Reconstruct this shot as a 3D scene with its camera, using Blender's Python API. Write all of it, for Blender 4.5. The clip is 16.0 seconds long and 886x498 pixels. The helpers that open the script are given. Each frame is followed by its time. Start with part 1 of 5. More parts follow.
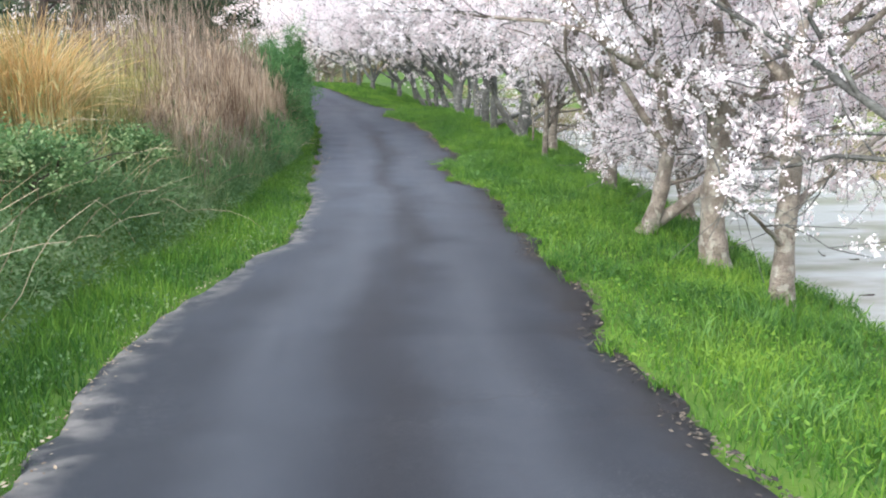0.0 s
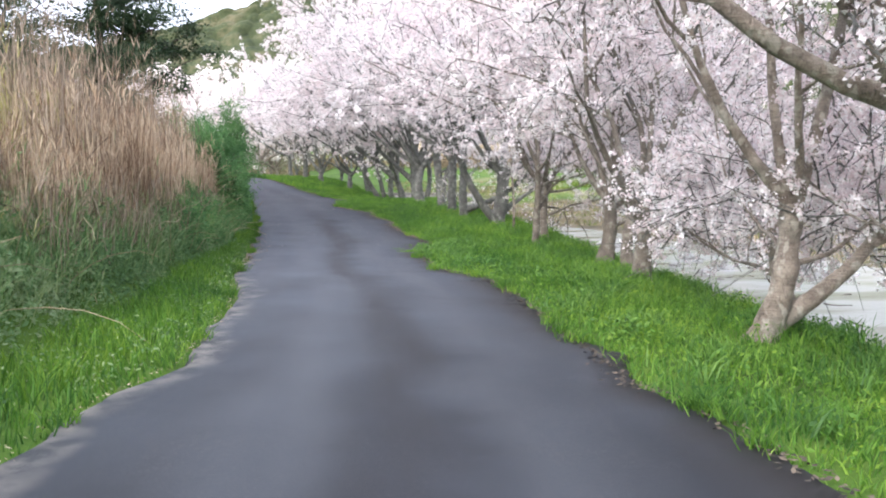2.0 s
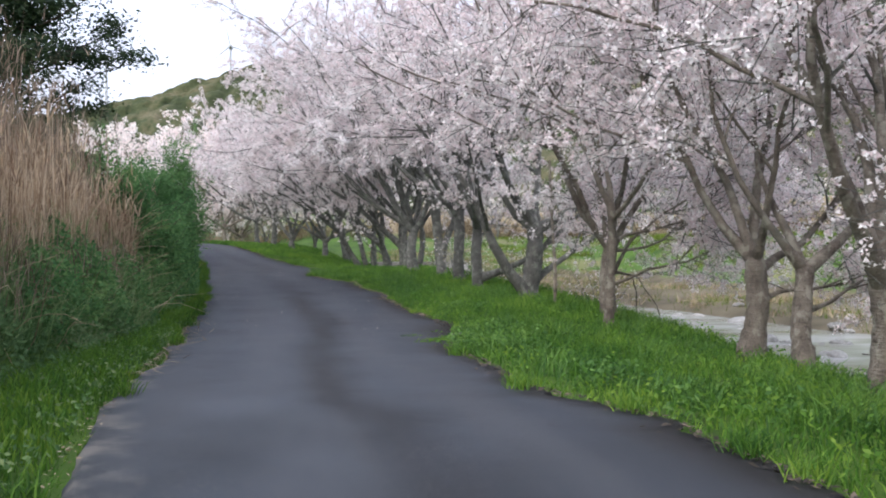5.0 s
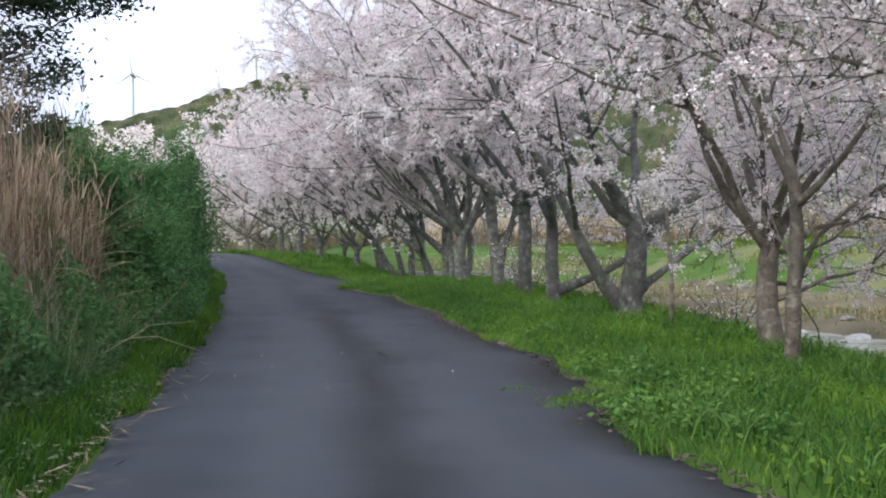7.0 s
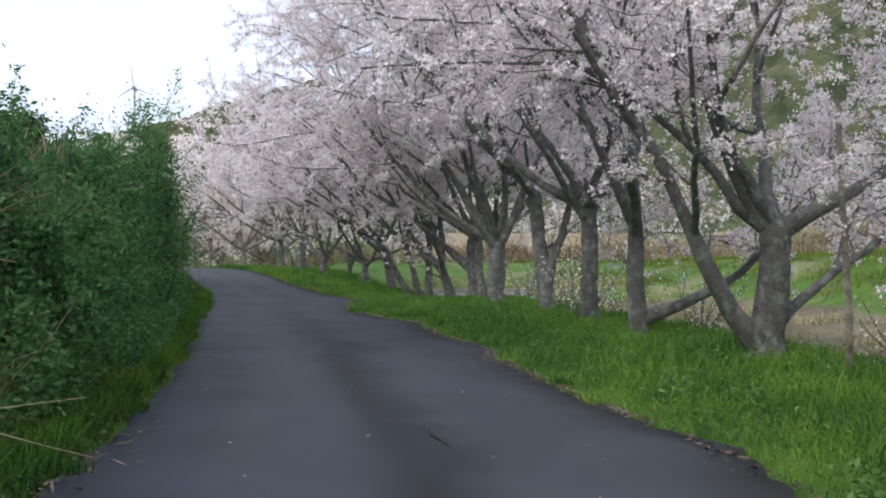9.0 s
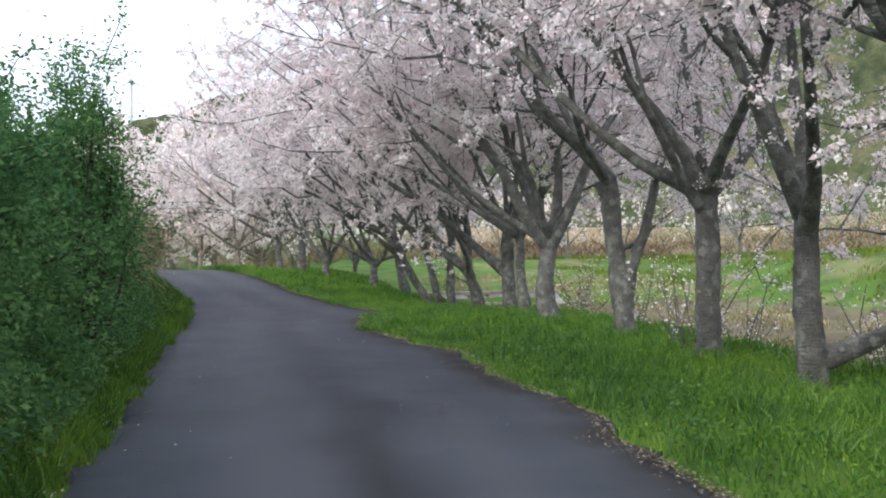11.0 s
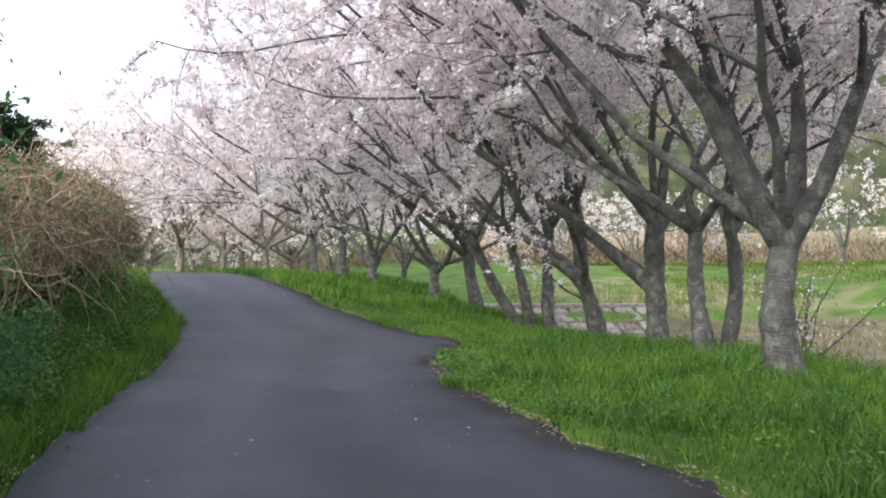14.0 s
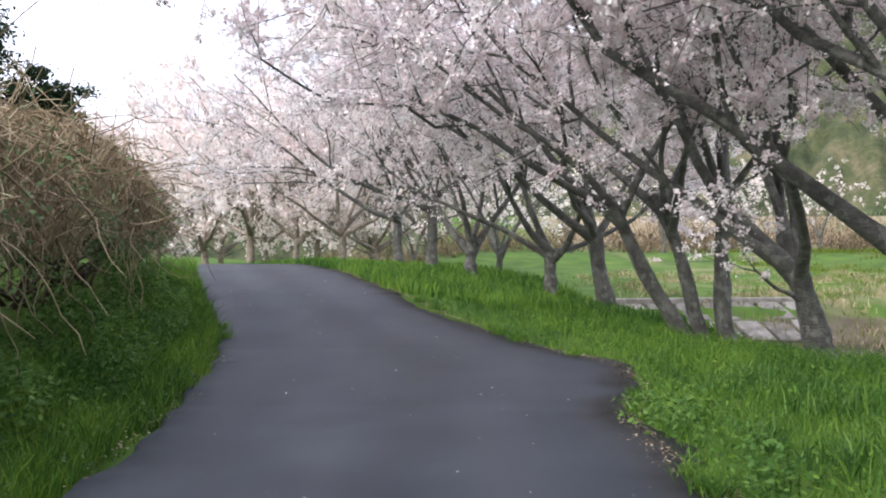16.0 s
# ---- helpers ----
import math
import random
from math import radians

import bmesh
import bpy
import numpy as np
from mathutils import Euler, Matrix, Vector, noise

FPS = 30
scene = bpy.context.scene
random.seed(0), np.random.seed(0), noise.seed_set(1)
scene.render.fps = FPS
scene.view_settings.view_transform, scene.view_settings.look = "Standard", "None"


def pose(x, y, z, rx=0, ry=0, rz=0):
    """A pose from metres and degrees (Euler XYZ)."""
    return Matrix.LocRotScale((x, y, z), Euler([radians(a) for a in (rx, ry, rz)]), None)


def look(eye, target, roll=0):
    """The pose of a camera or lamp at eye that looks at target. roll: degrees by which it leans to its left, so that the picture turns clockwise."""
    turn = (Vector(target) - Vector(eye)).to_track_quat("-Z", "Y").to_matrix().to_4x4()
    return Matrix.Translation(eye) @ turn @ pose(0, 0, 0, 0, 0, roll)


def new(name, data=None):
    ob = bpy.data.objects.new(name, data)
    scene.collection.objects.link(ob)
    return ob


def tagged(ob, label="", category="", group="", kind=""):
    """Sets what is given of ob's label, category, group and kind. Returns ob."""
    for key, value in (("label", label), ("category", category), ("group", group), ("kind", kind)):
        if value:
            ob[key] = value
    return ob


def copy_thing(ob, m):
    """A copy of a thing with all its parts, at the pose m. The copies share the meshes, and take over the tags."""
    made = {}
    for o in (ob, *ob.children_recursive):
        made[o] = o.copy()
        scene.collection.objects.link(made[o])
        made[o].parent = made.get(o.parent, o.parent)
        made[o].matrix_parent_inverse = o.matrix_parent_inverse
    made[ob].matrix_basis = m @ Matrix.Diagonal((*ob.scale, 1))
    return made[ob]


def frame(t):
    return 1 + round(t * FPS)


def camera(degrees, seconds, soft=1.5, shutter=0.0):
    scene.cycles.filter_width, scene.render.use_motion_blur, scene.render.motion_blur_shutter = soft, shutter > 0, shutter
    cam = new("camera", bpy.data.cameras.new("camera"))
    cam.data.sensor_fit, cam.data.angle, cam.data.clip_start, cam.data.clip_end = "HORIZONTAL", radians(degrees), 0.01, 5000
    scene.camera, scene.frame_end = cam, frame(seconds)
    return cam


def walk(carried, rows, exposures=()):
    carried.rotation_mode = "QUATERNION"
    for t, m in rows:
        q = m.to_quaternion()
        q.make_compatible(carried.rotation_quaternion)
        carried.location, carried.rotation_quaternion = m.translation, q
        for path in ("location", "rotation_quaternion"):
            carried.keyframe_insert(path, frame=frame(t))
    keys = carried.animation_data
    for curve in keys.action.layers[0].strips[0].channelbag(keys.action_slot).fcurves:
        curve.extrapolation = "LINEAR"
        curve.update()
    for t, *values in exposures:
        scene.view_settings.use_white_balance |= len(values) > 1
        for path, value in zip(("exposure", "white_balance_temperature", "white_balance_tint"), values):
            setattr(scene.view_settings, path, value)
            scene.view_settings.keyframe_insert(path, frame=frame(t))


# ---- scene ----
cam = camera(53.2, 16.0, 1.95)
# seconds, eye, target, roll
PATH = [
    (0, (-0.227, -6.914, 2.18), (-0.066, -4.961, 1.781), 0.0),
    (0.5, (-0.266, -5.724, 1.925), (-0.059, -3.777, 1.52), 0.1),
    (1, (-0.306, -4.525, 1.688), (-0.075, -2.573, 1.318), 0.5),
    (1.5, (-0.337, -3.321, 1.5), (-0.077, -1.35, 1.287), 0.5),
    (2, (-0.349, -2.122, 1.374), (-0.063, -0.15, 1.204), 0.1),
    (2.5, (-0.331, -0.992, 1.278), (-0.017, 0.981, 1.182), 0.1),
    (3, (-0.305, 0.11, 1.201), (0.031, 2.081, 1.141), -0.1),
    (3.5, (-0.297, 1.21, 1.156), (0.063, 3.176, 1.106), 0.3),
    (3.7, (-0.293, 1.647, 1.135), (0.073, 3.613, 1.115), 0.3),
    (5.8, (-0.311, 6.218, 0.924), (0.025, 8.189, 0.935), 0.0),
    (6, (-0.312, 6.658, 0.915), (0.02, 8.63, 0.937), -0.0),
    (6.5, (-0.314, 7.773, 0.914), (-0.001, 9.748, 0.943), -0.2),
    (7, (-0.317, 8.888, 0.917), (-0.025, 10.866, 0.934), -0.5),
    (7.5, (-0.329, 9.993, 0.927), (-0.053, 11.974, 0.958), -0.7),
    (8, (-0.334, 11.09, 0.923), (-0.069, 13.072, 0.956), -0.6),
    (8.5, (-0.342, 12.178, 0.906), (-0.071, 14.159, 0.947), -0.6),
    (9, (-0.354, 13.272, 0.904), (-0.066, 15.25, 0.959), -0.2),
    (9.2, (-0.356, 13.718, 0.917), (-0.06, 15.696, 0.965), -0.2),
    (11.3, (-0.384, 18.511, 1.188), (-0.098, 20.49, 1.228), -0.5),
    (11.5, (-0.387, 18.981, 1.202), (-0.104, 20.961, 1.236), -0.3),
    (12, (-0.395, 20.187, 1.209), (-0.104, 22.166, 1.257), -0.0),
    (12.5, (-0.409, 21.414, 1.207), (-0.133, 23.394, 1.229), 0.4),
    (13, (-0.427, 22.63, 1.202), (-0.173, 24.614, 1.218), 0.1),
    (13.5, (-0.46, 23.841, 1.199), (-0.229, 25.827, 1.231), 0.3),
    (14, (-0.508, 25.058, 1.207), (-0.308, 27.047, 1.26), 0.3),
    (14.5, (-0.568, 26.27, 1.215), (-0.443, 28.266, 1.257), 0.2),
    (15, (-0.661, 27.465, 1.221), (-0.59, 29.464, 1.259), 0.1),
    (15.5, (-0.776, 28.643, 1.216), (-0.738, 30.642, 1.258), 0.1),
    (16, (-0.913, 29.811, 1.207), (-0.886, 31.811, 1.236), -0.1),
]
walk(cam, [(t, look(eye, target, roll)) for t, eye, target, roll in PATH],
     [(0.0, 0.44, 5850, 8), (1.0, 0.55, 5850, 8), (2.0, 0.46, 5950, 12), (3.5, -0.05, 6000, 13), (6.0, -0.32, 5850, 10), (8.0, -0.48, 5850, 9), (9.0, -0.54, 5850, 9),
      (11.5, -0.06, 6000, 9), (12.5, 0.0, 6050, 11), (16.0, 0.0, 6050, 13)])

# ---- light ----
SUN_TURN, SUN_HEIGHT = radians(-138), radians(32)
world = bpy.data.worlds.new("world")
scene.world = world
world.use_nodes = True
wn = world.node_tree
sky = wn.nodes.new("ShaderNodeTexSky")
sky.sky_type, sky.sun_disc = "NISHITA", False
sky.sun_elevation, sky.sun_rotation = SUN_HEIGHT, SUN_TURN
sky.air_density, sky.dust_density, sky.ozone_density = 1.0, 6.0, 0.6
pale = wn.nodes.new("ShaderNodeMix")
pale.data_type = "RGBA"
pale.inputs["Factor"].default_value = 0.68
pale.inputs[7].default_value = (13.6, 13.7, 15.0, 1)
wn.links.new(sky.outputs[0], pale.inputs[6])
wn.links.new(pale.outputs[2], wn.nodes["Background"].inputs[0])
wn.nodes["Background"].inputs[1].default_value = 0.16

sun = new("sun", bpy.data.lights.new("sun", "SUN"))
sun.data.energy, sun.data.angle, sun.data.color = 2.9, radians(14), (1.0, 0.93, 0.86)
sun.matrix_world = look((math.sin(SUN_TURN) * math.cos(SUN_HEIGHT), math.cos(SUN_TURN) * math.cos(SUN_HEIGHT), math.sin(SUN_HEIGHT)), (0, 0, 0))

# ---- materials ----
def rgba(c):
    return (c[0], c[1], c[2], 1.0)


def surface(name, colours, scale=6.0, rough=0.8, bump=0.3, fine=40.0, random_by=None, spread=0.0, translucent=0.0, detail=5.0, specular=0.3):
    """A rough surface whose colour wanders between the given colours at two scales, with fine relief."""
    m = bpy.data.materials.new(name)
    m.use_nodes = True
    t = m.node_tree
    n, l = t.nodes, t.links
    b = n["Principled BSDF"]
    b.inputs["Roughness"].default_value = rough
    b.inputs["Specular IOR Level"].default_value = specular
    place = n.new("ShaderNodeTexCoord")
    big = n.new("ShaderNodeTexNoise")
    big.inputs["Scale"].default_value, big.inputs["Detail"].default_value = scale, detail
    l.new(place.outputs["Object"], big.inputs["Vector"])
    small = n.new("ShaderNodeTexNoise")
    small.inputs["Scale"].default_value, small.inputs["Detail"].default_value = fine, 4
    l.new(place.outputs["Object"], small.inputs["Vector"])
    add = n.new("ShaderNodeMath")
    add.operation = "MULTIPLY_ADD"
    add.inputs[1].default_value = 0.4
    l.new(small.outputs["Fac"], add.inputs[0])
    l.new(big.outputs["Fac"], add.inputs[2])
    last = add.outputs[0]
    if random_by:
        if random_by == "island":
            src = n.new("ShaderNodeNewGeometry").outputs["Random Per Island"]
        else:
            src = n.new("ShaderNodeObjectInfo").outputs["Random"]
        mix = n.new("ShaderNodeMath")
        mix.operation = "MULTIPLY_ADD"
        mix.inputs[1].default_value = spread
        l.new(src, mix.inputs[0])
        off = n.new("ShaderNodeMath")
        off.operation = "SUBTRACT"
        off.inputs[1].default_value = spread / 2
        l.new(last, off.inputs[0])
        l.new(off.outputs[0], mix.inputs[2])
        last = mix.outputs[0]
    ramp = n.new("ShaderNodeValToRGB")
    ramp.color_ramp.elements[0].position, ramp.color_ramp.elements[1].position = 0.45, 0.95
    ramp.color_ramp.elements[0].color, ramp.color_ramp.elements[1].color = rgba(colours[0]), rgba(colours[-1])
    for k, c in enumerate(colours[1:-1], 1):
        ramp.color_ramp.elements.new(0.45 + 0.5 * k / (len(colours) - 1)).color = rgba(c)
    l.new(last, ramp.inputs[0])
    l.new(ramp.outputs[0], b.inputs["Base Color"])
    if bump:
        bp = n.new("ShaderNodeBump")
        bp.inputs["Strength"].default_value, bp.inputs["Distance"].default_value = bump, 0.02
        l.new(add.outputs[0], bp.inputs["Height"])
        l.new(bp.outputs[0], b.inputs["Normal"])
    if translucent:
        tr = n.new("ShaderNodeBsdfTranslucent")
        l.new(ramp.outputs[0], tr.inputs[0])
        mx = n.new("ShaderNodeMixShader")
        mx.inputs[0].default_value = translucent
        l.new(b.outputs[0], mx.inputs[1])
        l.new(tr.outputs[0], mx.inputs[2])
        l.new(mx.outputs[0], n["Material Output"].inputs[0])
    return m


def cherry_bark(name, tones, moss):
    """Mottled grey bark with faint crosswise lenticels, lichen patches and fine roughness."""
    m = surface(name, tones, 5.0, 0.9, 0.0, 60.0)
    t = m.node_tree
    n, l = t.nodes, t.links
    b = n["Principled BSDF"]
    place = n.new("ShaderNodeTexCoord")

    def noise_of(scale, detail, stretch):
        mp = n.new("ShaderNodeMapping")
        mp.inputs["Scale"].default_value = stretch
        l.new(place.outputs["Object"], mp.inputs[0])
        k = n.new("ShaderNodeTexNoise")
        k.inputs["Scale"].default_value, k.inputs["Detail"].default_value = scale, detail
        l.new(mp.outputs[0], k.inputs["Vector"])
        return k

    band = noise_of(11.0, 7, (1, 1, 4.5))
    lichen = noise_of(9.0, 10, (1, 1, 0.8))
    cracks = noise_of(24.0, 8, (1.6, 1.6, 0.6))
    blotch = noise_of(3.2, 6, (1, 1, 0.7))
    last = b.inputs["Base Color"].links[0].from_socket
    for src, lo, hi, most, colour in ((band, 0.54, 0.70, 0.4, (0.05, 0.044, 0.04, 1)), (cracks, 0.56, 0.68, 0.5, (0.045, 0.04, 0.035, 1)), (blotch, 0.52, 0.66, 0.55, tuple(0.42 * v for v in moss[:3]) + (1,)), (lichen, 0.55, 0.62, 0.5, moss)):
        ramp = n.new("ShaderNodeValToRGB")
        ramp.color_ramp.elements[0].position, ramp.color_ramp.elements[0].color = lo, (0, 0, 0, 1)
        ramp.color_ramp.elements[1].position, ramp.color_ramp.elements[1].color = hi, (most, most, most, 1)
        l.new(src.outputs["Fac"], ramp.inputs[0])
        mix = n.new("ShaderNodeMix")
        mix.data_type = "RGBA"
        l.new(ramp.outputs[0], mix.inputs["Factor"])
        l.new(last, mix.inputs[6])
        mix.inputs[7].default_value = colour
        last = mix.outputs[2]
    l.new(last, b.inputs["Base Color"])
    add = n.new("ShaderNodeMath")
    add.operation = "ADD"
    l.new(band.outputs["Fac"], add.inputs[0])
    l.new(cracks.outputs["Fac"], add.inputs[1])
    bp = n.new("ShaderNodeBump")
    bp.inputs["Strength"].default_value, bp.inputs["Distance"].default_value = 0.9, 0.025
    l.new(add.outputs[0], bp.inputs["Height"])
    l.new(bp.outputs[0], b.inputs["Normal"])
    return m


TURF = surface("turf", [(0.034, 0.074, 0.008), (0.066, 0.132, 0.012), (0.105, 0.178, 0.018)], 0.8, 0.9, 0.6)
GRASS = surface("grass_blade", [(0.039, 0.106, 0.020), (0.10, 0.226, 0.028), (0.214, 0.346, 0.044)], 0.55, 0.6, 0, 2.2, "island", 0.42, 0.4)
LEVEE = surface("levee_blade", [(0.06, 0.10, 0.010), (0.12, 0.175, 0.016), (0.19, 0.245, 0.03)], 0.5, 0.7, 0, 3.0, "island", 0.4, 0.3)
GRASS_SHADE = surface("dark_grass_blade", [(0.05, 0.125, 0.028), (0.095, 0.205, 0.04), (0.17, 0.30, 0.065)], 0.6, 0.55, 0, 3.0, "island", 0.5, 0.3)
STRAW = surface("dry_reed", [(0.19, 0.125, 0.08), (0.44, 0.325, 0.21), (0.66, 0.535, 0.38)], 0.45, 0.7, 0, 3.0, "island", 0.7, 0.3)
GOLD = surface("golden_straw", [(0.50, 0.32, 0.11), (0.75, 0.52, 0.21), (0.86, 0.70, 0.40)], 1.0, 0.6, 0, 3.0, "island", 0.5, 0.25)
WEED = surface("weed_leaf", [(0.085, 0.16, 0.065), (0.16, 0.265, 0.11), (0.29, 0.37, 0.20)], 0.6, 0.7, 0, 2.5, "island", 0.3, 0.42, specular=0.15)
SHRUB = surface("evergreen_leaf", [(0.058, 0.145, 0.058), (0.135, 0.275, 0.098), (0.25, 0.40, 0.145)], 0.9, 0.7, 0, 2.5, "island", 0.3, 0.4, specular=0.12)
BANK = surface("bank_grass_blade", [(0.075, 0.155, 0.05), (0.145, 0.25, 0.085), (0.28, 0.36, 0.16)], 0.6, 0.65, 0, 3.0, "island", 0.5, 0.3)
STONE = surface("river_stone", [(0.20, 0.19, 0.17), (0.36, 0.35, 0.32), (0.50, 0.48, 0.44)], 3.0, 0.85, 0.6, 30.0, "object", 0.5)
PINE = surface("pine_needle", [(0.012, 0.03, 0.012), (0.03, 0.06, 0.022), (0.06, 0.09, 0.035)], 1.0, 0.6, 0, 4.0, "island", 0.5, 0.1)
VINE = surface("dry_vine", [(0.17, 0.125, 0.075), (0.36, 0.28, 0.175), (0.58, 0.48, 0.32)], 0.9, 0.8, 0, 6.0, "island", 0.5)
BARK = cherry_bark("cherry_bark", [(0.066, 0.065, 0.060), (0.13, 0.128, 0.118), (0.215, 0.212, 0.195)], (0.29, 0.305, 0.26, 1))
# the next two barks carry sunlight on the trunks in their paler colour
BARK_WARM_SUNLIT = cherry_bark("brown_sunlit_cherry_bark", [(0.088, 0.074, 0.06), (0.175, 0.15, 0.122), (0.28, 0.25, 0.205)], (0.36, 0.35, 0.29, 1))
BARK_PALE_SUNLIT = cherry_bark("pale_sunlit_cherry_bark", [(0.12, 0.098, 0.078), (0.25, 0.21, 0.17), (0.40, 0.35, 0.29)], (0.50, 0.48, 0.40, 1))
BARK_DARK = surface("pine_bark", [(0.04, 0.03, 0.025), (0.10, 0.075, 0.06)], 6.0, 0.9, 0.8)
BLOSSOM = surface("cherry_blossom", [(0.80, 0.68, 0.69), (0.93, 0.86, 0.86), (0.97, 0.95, 0.945)], 0.8, 0.7, 0, 6.0, "island", 0.65, 0.28)
# warmer copy of the blossom, with sunlight on the far trees tinted in
BLOSSOM_FAR_SUNLIT = surface("sunlit_far_blossom", [(0.86, 0.74, 0.72), (0.93, 0.85, 0.82), (0.96, 0.92, 0.89)], 0.3, 0.7, 0, 3.0, "island", 0.5, 0.35)
CONCRETE = surface("concrete", [(0.10, 0.092, 0.072), (0.22, 0.20, 0.17), (0.36, 0.335, 0.29)], 2.6, 0.9, 0.5, 14.0, "object", 0.3)
WOODS = surface("hill_woods", [(0.02, 0.03, 0.014), (0.062, 0.076, 0.032), (0.155, 0.135, 0.08)], 0.16, 0.95, 1.0, 1.1, detail=9.0)
WOODS.node_tree.nodes["Bump"].inputs["Distance"].default_value = 0.9
STALK = surface("brown_reed_stalk", [(0.14, 0.10, 0.07), (0.27, 0.21, 0.15), (0.43, 0.35, 0.27)], 0.6, 0.75, 0, 3.0, "island", 0.5, 0.2)
SALLOW = surface("yellowing_reed", [(0.22, 0.20, 0.07), (0.38, 0.35, 0.13), (0.52, 0.46, 0.22)], 0.6, 0.7, 0, 3.0, "island", 0.5, 0.25)
SCRUB = surface("bare_scrub", [(0.09, 0.065, 0.04), (0.19, 0.14, 0.085), (0.31, 0.24, 0.15)], 0.25, 0.8, 0, 2.0, "island", 0.6, 0.2)
# the turbines are white; their backlit shade is put into this grey
PAINT_BACKLIT = surface("backlit_grey_paint", [(0.50, 0.52, 0.54), (0.6, 0.61, 0.62)], 1.0, 0.5, 0)
PETAL = surface("fallen_petal", [(0.60, 0.50, 0.48), (0.78, 0.70, 0.68)], 3.0, 0.8, 0, 9.0, "island", 0.5)
DIRT = surface("broken_edge", [(0.03, 0.026, 0.022), (0.075, 0.062, 0.048), (0.16, 0.13, 0.095)], 3.0, 0.9, 0, 9.0, "island", 0.6)
LITTER = surface("leaf_litter", [(0.16, 0.11, 0.07), (0.34, 0.27, 0.18), (0.45, 0.38, 0.28)], 3.0, 0.9, 0, 9.0, "island", 0.6)


def asphalt():
    """Worn asphalt: fine stone grain, a dark middle strip between the wheel tracks, sand along the edges."""
    m = bpy.data.materials.new("asphalt")
    m.use_nodes = True
    t = m.node_tree
    n, l = t.nodes, t.links
    b = n["Principled BSDF"]
    b.inputs["Roughness"].default_value = 0.62
    b.inputs["Specular IOR Level"].default_value = 0.24
    uv = n.new("ShaderNodeUVMap")
    uv.uv_map = "across"
    sep = n.new("ShaderNodeSeparateXYZ")
    l.new(uv.outputs[0], sep.inputs[0])
    place = n.new("ShaderNodeTexCoord")

    def noise_of(scale, detail, stretch=None):
        k = n.new("ShaderNodeTexNoise")
        k.inputs["Scale"].default_value, k.inputs["Detail"].default_value = scale, detail
        if stretch:
            mp = n.new("ShaderNodeMapping")
            mp.inputs["Scale"].default_value = stretch
            l.new(place.outputs["Object"], mp.inputs[0])
            l.new(mp.outputs[0], k.inputs["Vector"])
        else:
            l.new(place.outputs["Object"], k.inputs["Vector"])
        return k.outputs["Fac"]

    def mul(a, c, op="MULTIPLY"):
        k = n.new("ShaderNodeMath")
        k.operation = op
        for s, v in ((0, a), (1, c)):
            if isinstance(v, (int, float)):
                k.inputs[s].default_value = v
            else:
                l.new(v, k.inputs[s])
        return k.outputs[0]

    def ramp_of(fac, stops):
        k = n.new("ShaderNodeValToRGB")
        e = k.color_ramp.elements
        e[0].position, e[0].color = stops[0][0], rgba(stops[0][1])
        e[1].position, e[1].color = stops[-1][0], rgba(stops[-1][1])
        for p, c in stops[1:-1]:
            e.new(p).color = rgba(c)
        l.new(fac, k.inputs[0])
        return k.outputs[0]

    def blend(fac, a, c, kind="MIX"):
        k = n.new("ShaderNodeMix")
        k.data_type, k.blend_type = "RGBA", kind
        l.new(fac, k.inputs["Factor"])
        for s, v in ((6, a), (7, c)):
            if isinstance(v, tuple):
                k.inputs[s].default_value = rgba(v)
            else:
                l.new(v, k.inputs[s])
        return k.outputs[2]

    grain = noise_of(260.0, 3)
    cloud = noise_of(0.9, 6)
    streak = noise_of(1.0, 5, (2.2, 0.16, 1.0))
    colour = ramp_of(mul(mul(grain, 0.45), mul(cloud, 0.6), "ADD"), [(0.3, (0.030, 0.036, 0.045)), (0.72, (0.068, 0.079, 0.098))])
    colour = blend(mul(ramp_of(streak, [(0.42, (0, 0, 0)), (0.68, (1, 1, 1))]), 0.35), colour, (0.076, 0.077, 0.081))
    wander = mul(sep.outputs[0], mul(mul(cloud, 0.10), -0.05, "ADD"), "ADD")
    # the base colour darkens towards the near end of the lane
    near_dark = ramp_of(mul(mul(sep.outputs[1], 0.1), mul(cloud, 0.25), "ADD"), [(0.12, (0.7, 0.7, 0.7)), (0.5, (0, 0, 0))])
    colour = blend(near_dark, colour, (0.012, 0.013, 0.016))
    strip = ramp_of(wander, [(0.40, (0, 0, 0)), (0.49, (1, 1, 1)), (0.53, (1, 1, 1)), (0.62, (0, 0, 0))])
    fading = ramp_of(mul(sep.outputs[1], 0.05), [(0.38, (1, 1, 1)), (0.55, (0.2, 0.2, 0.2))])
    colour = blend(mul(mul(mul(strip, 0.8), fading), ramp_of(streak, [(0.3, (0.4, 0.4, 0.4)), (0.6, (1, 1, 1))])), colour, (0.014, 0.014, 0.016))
    # two paler wheel tracks, polished by traffic
    tracks = ramp_of(wander, [(0.20, (0, 0, 0)), (0.30, (1, 1, 1)), (0.36, (1, 1, 1)), (0.45, (0, 0, 0)), (0.58, (0, 0, 0)), (0.68, (1, 1, 1)), (0.73, (1, 1, 1)), (0.84, (0, 0, 0))])
    colour = blend(mul(mul(tracks, 0.42), ramp_of(streak, [(0.3, (0.5, 0.5, 0.5)), (0.65, (1, 1, 1))])), colour, (0.084, 0.093, 0.107))
    # coarse stone chips worn bare here and there
    chips = mul(ramp_of(noise_of(46.0, 2), [(0.60, (0, 0, 0)), (0.68, (1, 1, 1))]), ramp_of(noise_of(1.6, 4), [(0.45, (0.1, 0.1, 0.1)), (0.65, (0.6, 0.6, 0.6))]))
    colour = blend(chips, colour, (0.11, 0.11, 0.11))
